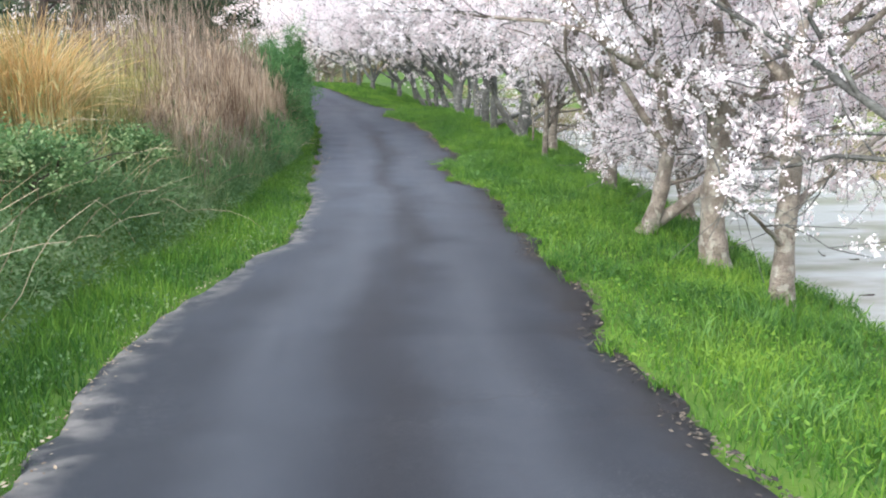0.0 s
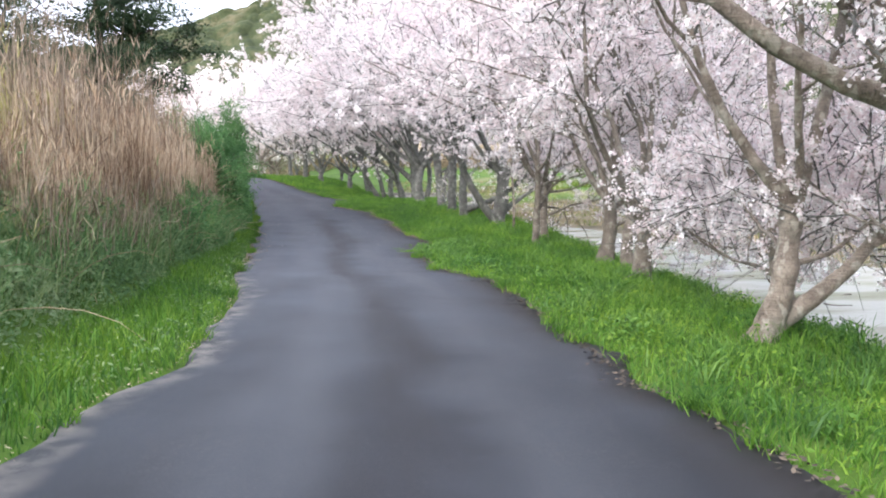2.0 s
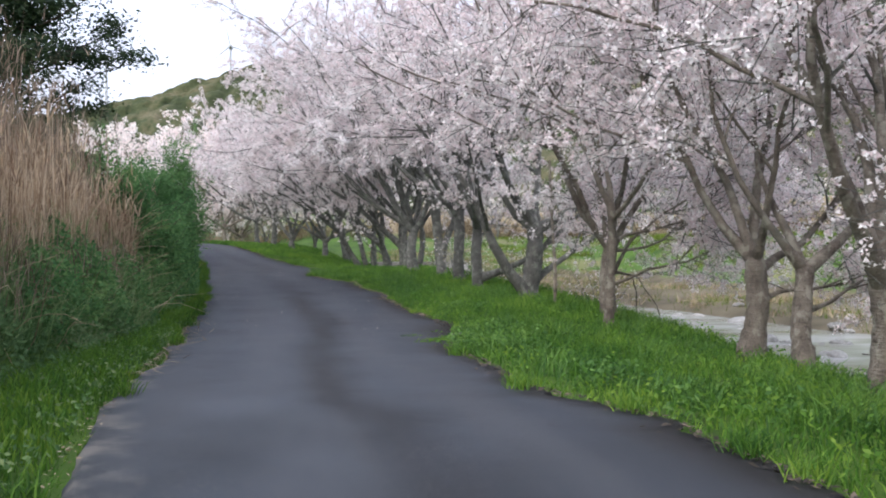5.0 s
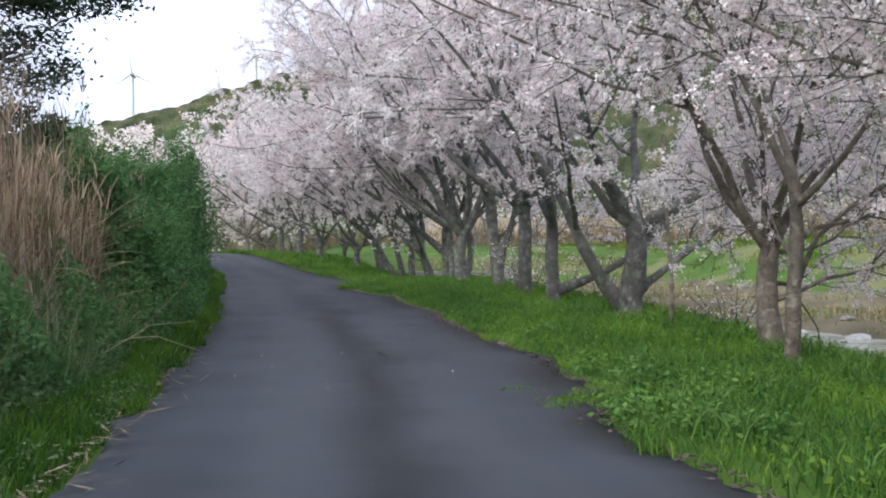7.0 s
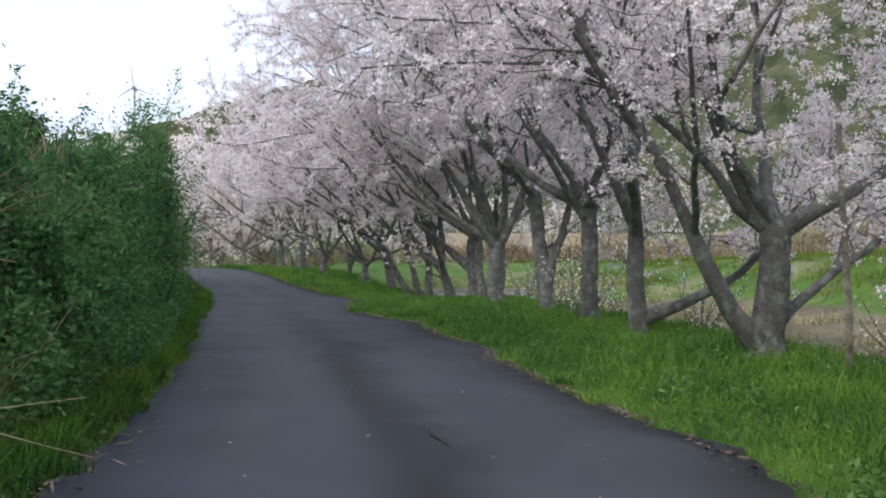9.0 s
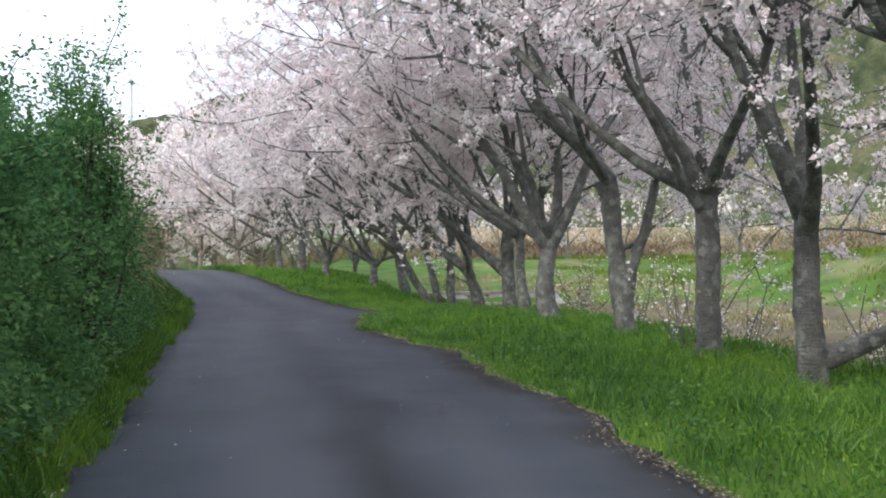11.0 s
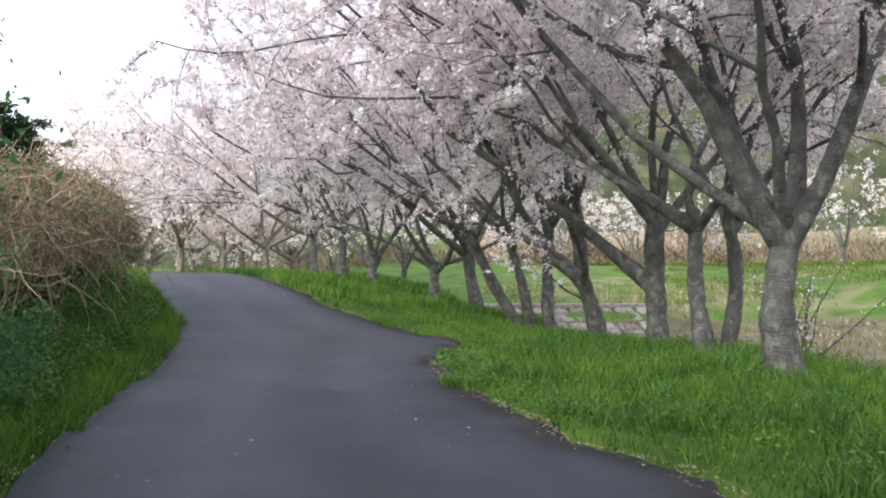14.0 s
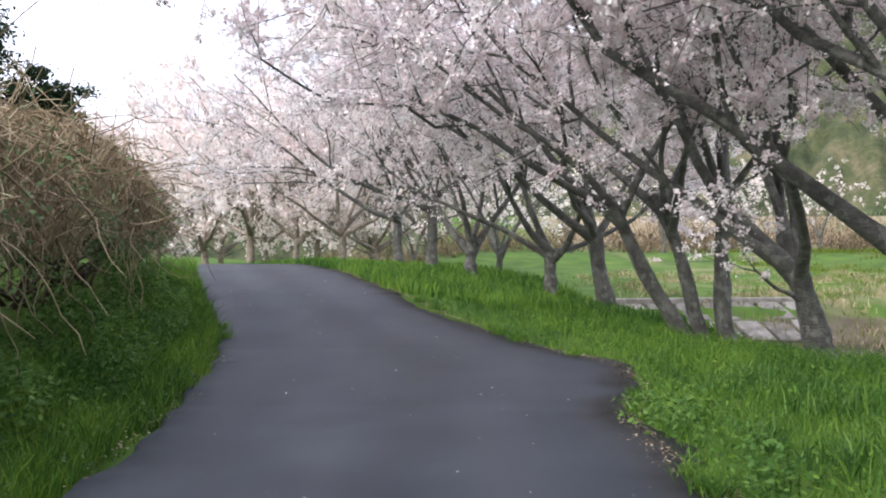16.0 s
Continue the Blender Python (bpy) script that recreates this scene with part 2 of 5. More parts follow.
    rim = mul(sep.outputs[0], mul(cloud, 0.16), "ADD")
    left = ramp_of(rim, [(0.10, (1, 1, 1)), (0.18, (0, 0, 0))])
    near = ramp_of(mul(sep.outputs[1], 0.1), [(0.42, (1, 1, 1)), (0.6, (0.12, 0.12, 0.12))])
    colour = blend(mul(mul(left, near), ramp_of(noise_of(4.0, 9), [(0.42, (0.05, 0.05, 0.05)), (0.62, (0.9, 0.9, 0.9))])), colour, (0.215, 0.20, 0.18))
    right = ramp_of(mul(sep.outputs[0], mul(cloud, 0.16), "SUBTRACT"), [(0.78, (0, 0, 0)), (0.87, (1, 1, 1))])
    colour = blend(mul(right, 0.7), colour, (0.026, 0.022, 0.020))
    # damp stains and repairs with ragged outlines, and a few fine cracks
    stain = ramp_of(noise_of(0.75, 9), [(0.58, (0, 0, 0)), (0.70, (1, 1, 1))])
    colour = blend(mul(stain, 0.22), colour, (0.016, 0.016, 0.018))
    crack = n.new("ShaderNodeTexVoronoi")
    crack.feature = "DISTANCE_TO_EDGE"
    crack.inputs["Scale"].default_value = 0.8
    warp = n.new("ShaderNodeVectorMath")
    warp.operation = "MULTIPLY_ADD"
    warp.inputs[1].default_value = (0.35, 0.35, 0.35)
    soft_noise = n.new("ShaderNodeTexNoise")
    soft_noise.inputs["Scale"].default_value, soft_noise.inputs["Detail"].default_value = 2.2, 6
    l.new(place.outputs["Object"], soft_noise.inputs["Vector"])
    l.new(soft_noise.outputs["Color"], warp.inputs[0])
    l.new(place.outputs["Object"], warp.inputs[2])
    l.new(warp.outputs[0], crack.inputs["Vector"])
    line = ramp_of(crack.outputs["Distance"], [(0.004, (1, 1, 1)), (0.012, (0, 0, 0))])
    colour = blend(mul(line, ramp_of(noise_of(0.3, 2), [(0.60, (0, 0, 0)), (0.66, (0.45, 0.45, 0.45))])), colour, (0.034, 0.029, 0.029))
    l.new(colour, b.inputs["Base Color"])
    bp = n.new("ShaderNodeBump")
    bp.inputs["Strength"].default_value, bp.inputs["Distance"].default_value = 0.5, 0.006
    l.new(mul(grain, mul(cloud, 2.0), "ADD"), bp.inputs["Height"])
    l.new(bp.outputs[0], b.inputs["Normal"])
    return m


def river():
    m = bpy.data.materials.new("river_water")
    m.use_nodes = True
    t = m.node_tree
    n, l = t.nodes, t.links
    b = n["Principled BSDF"]
    b.inputs["Base Color"].default_value = (0.52, 0.52, 0.485, 1)
    b.inputs["Roughness"].default_value = 0.2
    b.inputs["IOR"].default_value = 1.33
    place = n.new("ShaderNodeTexCoord")
    mp = n.new("ShaderNodeMapping")
    mp.inputs["Scale"].default_value = (1.0, 2.2, 1.0)
    l.new(place.outputs["Object"], mp.inputs[0])
    k = n.new("ShaderNodeTexNoise")
    k.inputs["Scale"].default_value, k.inputs["Detail"].default_value = 2.5, 5
    l.new(mp.outputs[0], k.inputs["Vector"])
    bp = n.new("ShaderNodeBump")
    bp.inputs["Strength"].default_value, bp.inputs["Distance"].default_value = 0.35, 0.03
    l.new(k.outputs["Fac"], bp.inputs["Height"])
    l.new(bp.outputs[0], b.inputs["Normal"])
    # silt shows through where the water is shallow
    silt = n.new("ShaderNodeTexNoise")
    silt.inputs["Scale"].default_value, silt.inputs["Detail"].default_value = 0.35, 8
    l.new(mp.outputs[0], silt.inputs["Vector"])
    ramp = n.new("ShaderNodeValToRGB")
    ramp.color_ramp.elements[0].position, ramp.color_ramp.elements[0].color = 0.38, (0.50, 0.50, 0.475, 1)
    ramp.color_ramp.elements[1].position, ramp.color_ramp.elements[1].color = 0.66, (0.23, 0.22, 0.155, 1)
    l.new(silt.outputs["Fac"], ramp.inputs[0])
    l.new(ramp.outputs[0], b.inputs["Base Color"])
    return m


ASPHALT, WATER = asphalt(), river()

# ---- mesh helpers ----
def mesh_of(name, verts, faces, mats, smooth=False, uv=None):
    """One mesh from an array of corners and an array of faces of equal size."""
    verts, faces = np.asarray(verts, float), np.asarray(faces, int)
    me = bpy.data.meshes.new(name)
    size = faces.shape[1]
    me.vertices.add(len(verts))
    me.vertices.foreach_set("co", verts.ravel())
    me.loops.add(faces.size)
    me.loops.foreach_set("vertex_index", faces.ravel())
    me.polygons.add(len(faces))
    me.polygons.foreach_set("loop_start", np.arange(len(faces)) * size)
    if uv is not None:
        layer = me.uv_layers.new(name="across")
        layer.data.foreach_set("uv", np.asarray(uv, float)[faces.ravel()].ravel())
    me.update(calc_edges=True)
    me.validate()
    if smooth:
        me.polygons.foreach_set("use_smooth", np.ones(len(faces), bool))
    me.materials.append(mats)
    return me


def part(name, me, parent, label="", kind=""):
    ob = new(name, me)
    ob.parent = parent
    return tagged(ob, label, kind=kind)


def thing(name, place, label, category, group="", kind=""):
    ob = new(name)
    ob.location = place
    return tagged(ob, label, category, group, kind)


def along(rows):
    ys, vs = zip(*rows)
    return lambda y: np.interp(y, ys, vs)


# ---- lie of the land ----
road_z = along([(-30, 3.5), (-12, 2.1), (-6.9, 0.98), (-4.5, 0.49), (-2.1, 0.16), (0, 0.03), (2, 0), (5, 0), (12, -0.06), (17, -0.24), (21, -0.25),
                (26, -0.15), (31, -0.02), (37, 0.03), (40, 0.2), (44, 0.7), (48, 1.05), (52, 1.15), (58, 1.0), (90, 0.6)])
left_edge = along([(-30, -1.9), (-3, -1.95), (-1.5, -2.15), (0, -2.2), (1.6, -2.05), (3, -1.8), (4.3, -1.4), (7.2, -1.28), (9.8, -1.45), (13, -1.56), (17.6, -1.78), (20.5, -1.93),
                   (23, -1.95), (26, -2.15), (29, -2.45), (33, -2.74), (37.5, -3.1), (40.5, -3.45), (43.5, -4.4), (46, -5.2), (49.4, -6.1), (52, -7.0), (58, -9.6), (64, -12.8), (70, -16.5)])
right_edge = along([(-30, 1.6), (-2.4, 1.6), (-1.6, 1.74), (-0.7, 1.6), (0, 1.68), (1.2, 1.97), (2.6, 1.97), (3.3, 1.76), (4.7, 1.8), (7.5, 1.96), (9.5, 1.98), (10.9, 1.48), (12.5, 1.56), (14.4, 1.55), (15.4, 2.0),
                    (16.2, 2.12), (18.8, 2.28), (20.7, 2.2), (23, 2.08), (24.5, 1.95), (25.2, 2.14), (26.4, 2.0), (28, 1.74), (29.2, 1.8), (30.5, 1.68), (31.4, 1.08), (32.2, 1.1), (33.4, 0.84), (35, 0.58), (36.4, 0.64),
                    (37.7, 1.06), (39, 1.08), (40.2, 0.32), (41.5, -0.28), (42, -0.6), (45.5, -1.9), (49, -3.1), (52, -4.1), (58, -6.6), (64, -9.8), (70, -13.4)])
verge_width = along([(-30, 0.9), (0, 0.9), (5, 1.25), (9, 0.9), (15, 0.42), (20, 0.3), (31, 0.35), (34, 0.5), (42, 0.5), (48, 1.2), (70, 2.0)])
bank_rise = along([(-30, 1.6), (0, 1.4), (18, 1.2), (22, 0.8), (31, 0.7), (36, 0.9), (44, 0.7), (50, 0.25), (80, 0.1)])
shoulder = along([(-30, 5.2), (0, 5.0), (5, 4.9), (12, 5.6), (18, 5.9), (23, 5.8), (28, 5.3), (35, 4.9), (40, 5.0), (44, 4.0), (48, 2.95), (52, 1.3), (55, 0.4), (80, -1.0)])
tree_z = along([(-30, 0.5), (-8, 0.15), (0, -0.5), (2, -0.46), (3.9, -0.42), (5.6, -0.28), (8, -0.34), (11, -0.42), (14, -0.4), (18.8, -0.25), (23, -0.08), (26, 0.02), (31, 0.12), (34, 0.2), (36.5, 0.16), (38.4, 0.05), (40.7, -0.14),
                (43, -0.1), (48, 0.12), (51, 0.72), (56, 0.98), (90, 0.4)])
far_shore = along([(-60, 19), (15, 17), (25, 14.5), (38, 13), (44, 11), (50, 8), (56, 4), (200, 4)])
WATER_Z = -1.32


def smooth_step(v):
    v = np.clip(v, 0, 1)
    return v * v * (3 - 2 * v)


def ripple(x, y, s):
    return (np.sin(x * 1.7 * s + 1.3 * np.sin(y * 0.9 * s)) + np.sin(y * 2.1 * s + 1.7 * np.sin(x * 1.1 * s + 2)) + np.sin((x + y) * 3.3 * s + 1)) / 3


def land(x, y):
    """The height of the ground, for arrays of x and y."""
    x, y = np.broadcast_arrays(np.asarray(x, float), np.asarray(y, float))
    zr, le, re, xb, zt = road_z(y), left_edge(y), right_edge(y), shoulder(y), tree_z(y)
    z = zr - 0.07
    s = le - x
    v = verge_width(y)
    up = bank_rise(y) * (1 - np.exp(-np.maximum(s - v, 0) / 1.1)) + 0.07 * np.maximum(s - 5, 0) * np.exp(-np.maximum(s - 60, 0) / 200)
    lift = np.minimum(up, 9) + 0.05 * ripple(x, y, 1.3) * np.clip(s, 0, 1)
    z = np.where(s > 0, zr + 0.0 + lift - 0.03 * np.exp(-np.maximum(s, 0) * 8), z)
    f = np.clip((x - re) / np.maximum(xb - re, 0.3), 0, 1)
    verge = zr + 0.0 + (zt - zr) * f + 0.05 * ripple(x, y, 1.1) * np.clip(x - re, 0, 1) - 0.03 * np.exp(-np.maximum(x - re, 0) * 8)
    down = np.maximum(x - xb, 0)
    bed = -1.7 + 0.28 * np.clip(ripple(x, y, 0.22), 0, 1)
    bar = -1.15 + 0.03 * np.maximum(x - far_shore(y), 0) + 0.10 * ripple(x, y, 0.5) + 0.14 * ripple(x, y, 0.23)
    floor_z = bed + (bar - bed) * smooth_step((x - far_shore(y)) / 1.5 + 0.5)
    right = np.maximum(verge - (0.85 + 0.6 * smooth_step((y - 44) / 5)) * down, floor_z)
    levee = np.maximum(smooth_step((x - 19.5) / 6.5), smooth_step((y - 78) / 7) * smooth_step((x + 4) / 6))
    right = right + (1.75 + 0.05 * ripple(x, y, 0.4) - right) * levee * (x > xb)
    field = np.minimum(-0.12 + 0.045 * np.maximum(y - 56, 0), 1.75) + 0.05 * ripple(x, y, 0.6)
    right = np.maximum(right, right + (field - right) * smooth_step((y - 52.75 - 0.14 * np.clip(x - 2.9, 0, 8) - 0.65 * np.maximum(x - 10, 0)) / 2.6) * (x > xb))
    # the foot of the hill, a bare brown slope
    right = right + 0.26 * np.maximum(np.clip(x - 31, 0, 16), np.clip(y - 97, 0, 16) * smooth_step((x + 6) / 8)) * (x > xb)
    return np.where(x > re, right, z)


def grid_axis(fine_from, fine_to, step, reach):
    mid = np.arange(fine_from, fine_to + step / 2, step)
    grow = step * np.cumsum(1.25 ** np.arange(1, 60))
    grow = grow[grow < reach]
    return np.concatenate([fine_from - grow[::-1], mid, fine_to + grow])


def sheet(xs, ys, height):
    gx, gy = np.meshgrid(xs, ys)
    verts = np.stack([gx.ravel(), gy.ravel(), height(gx, gy).ravel()], 1)
    i = np.arange(len(xs) * len(ys)).reshape(len(ys), len(xs))
    return verts, np.stack([i[:-1, :-1], i[:-1, 1:], i[1:, 1:], i[1:, :-1]], -1).reshape(-1, 4)


def ground_material():
    """Turf, giving way to mud low by the river."""
    m = TURF.copy()
    m.name = "bank_ground"
    t = m.node_tree
    n, l = t.nodes, t.links
    b = n["Principled BSDF"]
    green = b.inputs["Base Color"].links[0].from_socket
    geo = n.new("ShaderNodeNewGeometry")
    sep = n.new("ShaderNodeSeparateXYZ")
    l.new(geo.outputs["Position"], sep.inputs[0])
    k = n.new("ShaderNodeTexNoise")
    k.inputs["Scale"].default_value, k.inputs["Detail"].default_value = 0.55, 8
    l.new(geo.outputs["Position"], k.inputs["Vector"])
    add = n.new("ShaderNodeMath")
    add.operation = "MULTIPLY_ADD"
    add.inputs[1].default_value = 1.1
    l.new(k.outputs["Fac"], add.inputs[0])
    l.new(sep.outputs[2], add.inputs[2])
    ramp = n.new("ShaderNodeValToRGB")
    ramp.color_ramp.elements[0].position, ramp.color_ramp.elements[0].color = 0.0, (0, 0, 0, 1)
    ramp.color_ramp.elements[1].position, ramp.color_ramp.elements[1].color = 0.25, (1, 1, 1, 1)
    off = n.new("ShaderNodeMath")
    off.operation = "ADD"
    off.inputs[1].default_value = 0.12
    l.new(add.outputs[0], off.inputs[0])
    l.new(off.outputs[0], ramp.inputs[0])
    dry = n.new("ShaderNodeTexNoise")
    dry.inputs["Scale"].default_value, dry.inputs["Detail"].default_value = 0.3, 9
    l.new(geo.outputs["Position"], dry.inputs["Vector"])
    patch = n.new("ShaderNodeValToRGB")
    patch.color_ramp.elements[0].position, patch.color_ramp.elements[0].color = 0.5, (0, 0, 0, 1)
    patch.color_ramp.elements[1].position, patch.color_ramp.elements[1].color = 0.62, (0.5, 0.5, 0.5, 1)
    l.new(dry.outputs["Fac"], patch.inputs[0])
    worn = n.new("ShaderNodeMix")
    worn.data_type = "RGBA"
    apart = n.new("ShaderNodeMapRange")
    apart.inputs["From Min"].default_value, apart.inputs["From Max"].default_value = 6.0, 11.0
    l.new(sep.outputs[0], apart.inputs["Value"])
    only = n.new("ShaderNodeMath")
    only.operation = "MULTIPLY"
    high = n.new("ShaderNodeMapRange")
    high.inputs["From Min"].default_value, high.inputs["From Max"].default_value = 1.9, 2.6
    l.new(sep.outputs[2], high.inputs["Value"])
    either = n.new("ShaderNodeMath")
    either.operation = "MAXIMUM"
    l.new(patch.outputs[0], either.inputs[0])
    l.new(high.outputs[0], either.inputs[1])
    l.new(either.outputs[0], only.inputs[0])
    l.new(apart.outputs[0], only.inputs[1])
    l.new(only.outputs[0], worn.inputs["Factor"])
    l.new(green, worn.inputs[6])
    worn.inputs[7].default_value = (0.27, 0.215, 0.125, 1)
    green = worn.outputs[2]
    mud = n.new("ShaderNodeValToRGB")
    mud.color_ramp.elements[0].position, mud.color_ramp.elements[0].color = 0.3, (0.08, 0.066, 0.038, 1)
    mud.color_ramp.elements[1].position, mud.color_ramp.elements[1].color = 0.7, (0.205, 0.172, 0.105, 1)
    l.new(k.outputs["Fac"], mud.inputs[0])
    mix = n.new("ShaderNodeMix")
    mix.data_type = "RGBA"
    l.new(ramp.outputs[0], mix.inputs["Factor"])
    l.new(mud.outputs[0], mix.inputs[6])
    l.new(green, mix.inputs[7])
    l.new(mix.outputs[2], b.inputs["Base Color"])
    return m


verts, faces = sheet(grid_axis(-9, 11, 0.25, 900), grid_axis(-12, 62, 0.35, 900), land)
tagged(new("ground", mesh_of("ground", verts, faces, ground_material(), True)), "grassy river bank and levee with muddy shore", "ground", kind="structure")


def build_road():
    ys = np.arange(-14, 70.01, 0.08)
    rng = np.random.default_rng(3)
    wob = lambda k: np.interp(ys, np.arange(-15, 72, k), rng.normal(0, 1, len(np.arange(-15, 72, k))))
    le = left_edge(ys) + 0.06 * wob(1.1) + 0.03 * wob(0.35) + 0.012 * wob(0.14)
    re = right_edge(ys) + 0.06 * wob(1.2) + 0.06 * wob(0.55) * (ys > 18) + 0.04 * wob(0.3) + 0.03 * wob(0.12)
    us = np.array([0, 0.02, 0.1, 0.25, 0.4, 0.5, 0.6, 0.75, 0.9, 0.98, 1.0])
    x = le[:, None] + (re - le)[:, None] * us
    crown = 0.02 * (1 - (2 * us - 1) ** 2)
    z = road_z(ys)[:, None] + crown + 0.008 * ripple(x, ys[:, None], 1.0)
    z[:, 0] -= 0.09
    z[:, -1] -= 0.09
    y = np.broadcast_to(ys[:, None], x.shape)
    verts = np.stack([x, y, z], -1).reshape(-1, 3)
    n = len(us)
    i = np.arange(len(verts)).reshape(-1, n)
    faces = np.stack([i[:-1, :-1], i[:-1, 1:], i[1:, 1:], i[1:, :-1]], -1).reshape(-1, 4)
    uv = np.stack([np.broadcast_to(us, x.shape), y / 3], -1).reshape(-1, 2)
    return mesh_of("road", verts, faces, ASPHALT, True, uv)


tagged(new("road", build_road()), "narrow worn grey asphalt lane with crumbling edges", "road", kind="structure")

verts, faces = sheet(np.linspace(4.5, 22, 30), np.linspace(-60, 62, 60), lambda x, y: np.full(x.shape, WATER_Z))
tagged(new("water", mesh_of("water", verts, faces, WATER, True)), "calm shallow river reflecting the pale sky", "river", kind="structure")


def hill(name, radius, profile, seed, label):
    """A wooded ridge round the valley, as far as radius, its height from its bearing in degrees; lumpy with treetops."""
    rng = np.random.default_rng(seed)
    bearings = np.radians(np.arange(profile[0][0], profile[-1][0], 0.16))
    top = np.interp(np.degrees(bearings), *zip(*profile))
    steps = [(-0.06, 0.72), (0.25, 0.8), (0.45, 0.86), (0.62, 0.91), (0.78, 0.95), (0.9, 0.98), (1.0, 1.0), (0.95, 1.05), (0.3, 1.3)]
    at = np.linspace(0, len(steps) - 1, 100)
    rise, reach = np.interp(at, range(len(steps)), [s[0] for s in steps]), np.interp(at, range(len(steps)), [s[1] for s in steps])
    # round treetops: domes of several sizes on a jittered lattice
    u, w = np.meshgrid(np.arange(len(bearings)), np.arange(100))
    lump = np.zeros(u.shape)
    for cell, tall in ((6, 1.0), (4, 0.8)):
        gu, gw = np.meshgrid(np.arange(0, len(bearings) + cell, cell), np.arange(0, 100 + cell, cell))
        for cu, cw, q in zip((gu + rng.uniform(-0.5, 0.5, gu.shape) * cell).ravel(), (gw + rng.uniform(-0.5, 0.5, gw.shape) * cell).ravel(), rng.uniform(0.4, 1.2, gu.size)):
            a, b, c, d = max(int(cw - cell), 0), int(cw + cell) + 1, max(int(cu - cell), 0), int(cu + cell) + 1
            dome = tall * q * np.sqrt(np.clip(1 - ((u[a:b, c:d] - cu) ** 2 + (w[a:b, c:d] - cw) ** 2) / (0.8 * cell) ** 2, 0, 1))
            lump[a:b, c:d] = np.maximum(lump[a:b, c:d], dome)
    lump *= radius * 0.012
    rr = radius * reach[:, None] - lump * 0.8
    rows = [np.stack([rr[k] * np.sin(bearings), rr[k] * np.cos(bearings), top * radius * rise[k] + lump[k] * (0.2 if rise[k] < 0 else 0.7)], 1) for k in range(100)]
    verts = np.concatenate(rows)
    n = len(bearings)
    i = np.arange(len(verts)).reshape(-1, n)
    faces = np.stack([i[:-1, :-1], i[:-1, 1:], i[1:, 1:], i[1:, :-1]], -1).reshape(-1, 4)
    return tagged(new(name, mesh_of(name, verts, faces, WOODS, True)), label, "hill", kind="structure")


hill("backdrop_hill", 260, [(-42, 0.05), (-30, 0.10), (-16, 0.12), (-13, 0.133), (-10.8, 0.144), (-6.4, 0.168), (-3.4, 0.186), (-1, 0.2), (6, 0.21), (13, 0.22), (20, 0.27), (28, 0.33), (37, 0.34), (44, 0.2), (60, 0.12), (85, 0.1), (110, 0.06)], 5, "wooded hill on the far side of the valley")

# ---- cherry trees ----
def tube(points, radii, sides, rng=None, rough=0.0):
    """Corners and quads of a tapering tube along points."""
    p = np.asarray(points, float)
    d = np.gradient(p, axis=0)
    d /= np.linalg.norm(d, axis=1, keepdims=True) + 1e-9
    ref = np.array([0.31, 0.95, 0.05]) if abs(d[0, 2]) > 0.6 else np.array([0.0, 0.1, 1.0])
    a = np.cross(d, ref)
    a /= np.linalg.norm(a, axis=1, keepdims=True) + 1e-9
    b = np.cross(d, a)
    ang = np.linspace(0, 2 * np.pi, sides, endpoint=False)
    r = np.asarray(radii, float)[:, None] * np.ones(sides)
    if rng is not None and rough:
        r = r * (1 + rng.normal(0, rough, r.shape))
    ring = p[:, None] + r[..., None] * (np.cos(ang)[None, :, None] * a[:, None] + np.sin(ang)[None, :, None] * b[:, None])
    n = len(p)
    i = np.arange(n * sides).reshape(n, sides)
    j = np.roll(i, -1, axis=1)
    return ring.reshape(-1, 3), np.stack([i[:-1], j[:-1], j[1:], i[1:]], -1).reshape(-1, 4)


def joined(pieces):
    verts, faces, k = [], [], 0
    for v, f in pieces:
        verts.append(v)
        faces.append(f + k)
        k += len(v)
    return np.concatenate(verts), np.concatenate(faces)


def grow(rng, start, way, length, steps, wander, lift):
    pts, d = [np.asarray(start, float)], np.asarray(way, float) / np.linalg.norm(way)
    for _ in range(steps):
        d = d + rng.normal(0, wander, 3) + (0, 0, lift)
        d /= np.linalg.norm(d)
        pts.append(pts[-1] + d * length / steps)
    return np.array(pts)


def steadied(line, way):
    """The same winding line, turned so that it ends up along way."""
    way = np.asarray(way, float) / np.linalg.norm(way)
    drift = line[-1] - line[0] - way * np.linalg.norm(line[-1] - line[0])
    return line - np.linspace(0, 1, len(line))[:, None] * drift


def bearing(az, el):
    az, el = radians(az), radians(el)
    return np.array([math.cos(az) * math.cos(el), math.sin(az) * math.cos(el), math.sin(el)])


def petals(rng, centres, size, single=False):
    """A folded pair of petals at each centre, or one petal alone."""
    n = len(centres)
    d = rng.normal(size=(n, 3))
    d /= np.linalg.norm(d, axis=1, keepdims=True)
    s = np.cross(d, rng.normal(size=(n, 3)))
    s /= np.linalg.norm(s, axis=1, keepdims=True)
    up = np.cross(d, s)
    r = (size * rng.uniform(0.6, 1.12, n))[:, None]
    if single:
        verts = np.stack([centres - d * r, centres + s * r * 1.1 + d * r * 0.6, centres - s * r * 1.1 + d * r * 0.6], 1).reshape(-1, 3)
        return verts, np.arange(n * 3).reshape(n, 3)
    verts = np.stack([centres - d * r, centres + s * r * 0.85 + up * r * 0.35, centres + d * r * 0.9, centres - s * r * 0.85 + up * r * 0.35], 1).reshape(-1, 3)
    k = np.arange(n)[:, None] * 4
    return verts, np.concatenate([k + [0, 1, 2], k + [0, 2, 3]], 1).reshape(-1, 3)


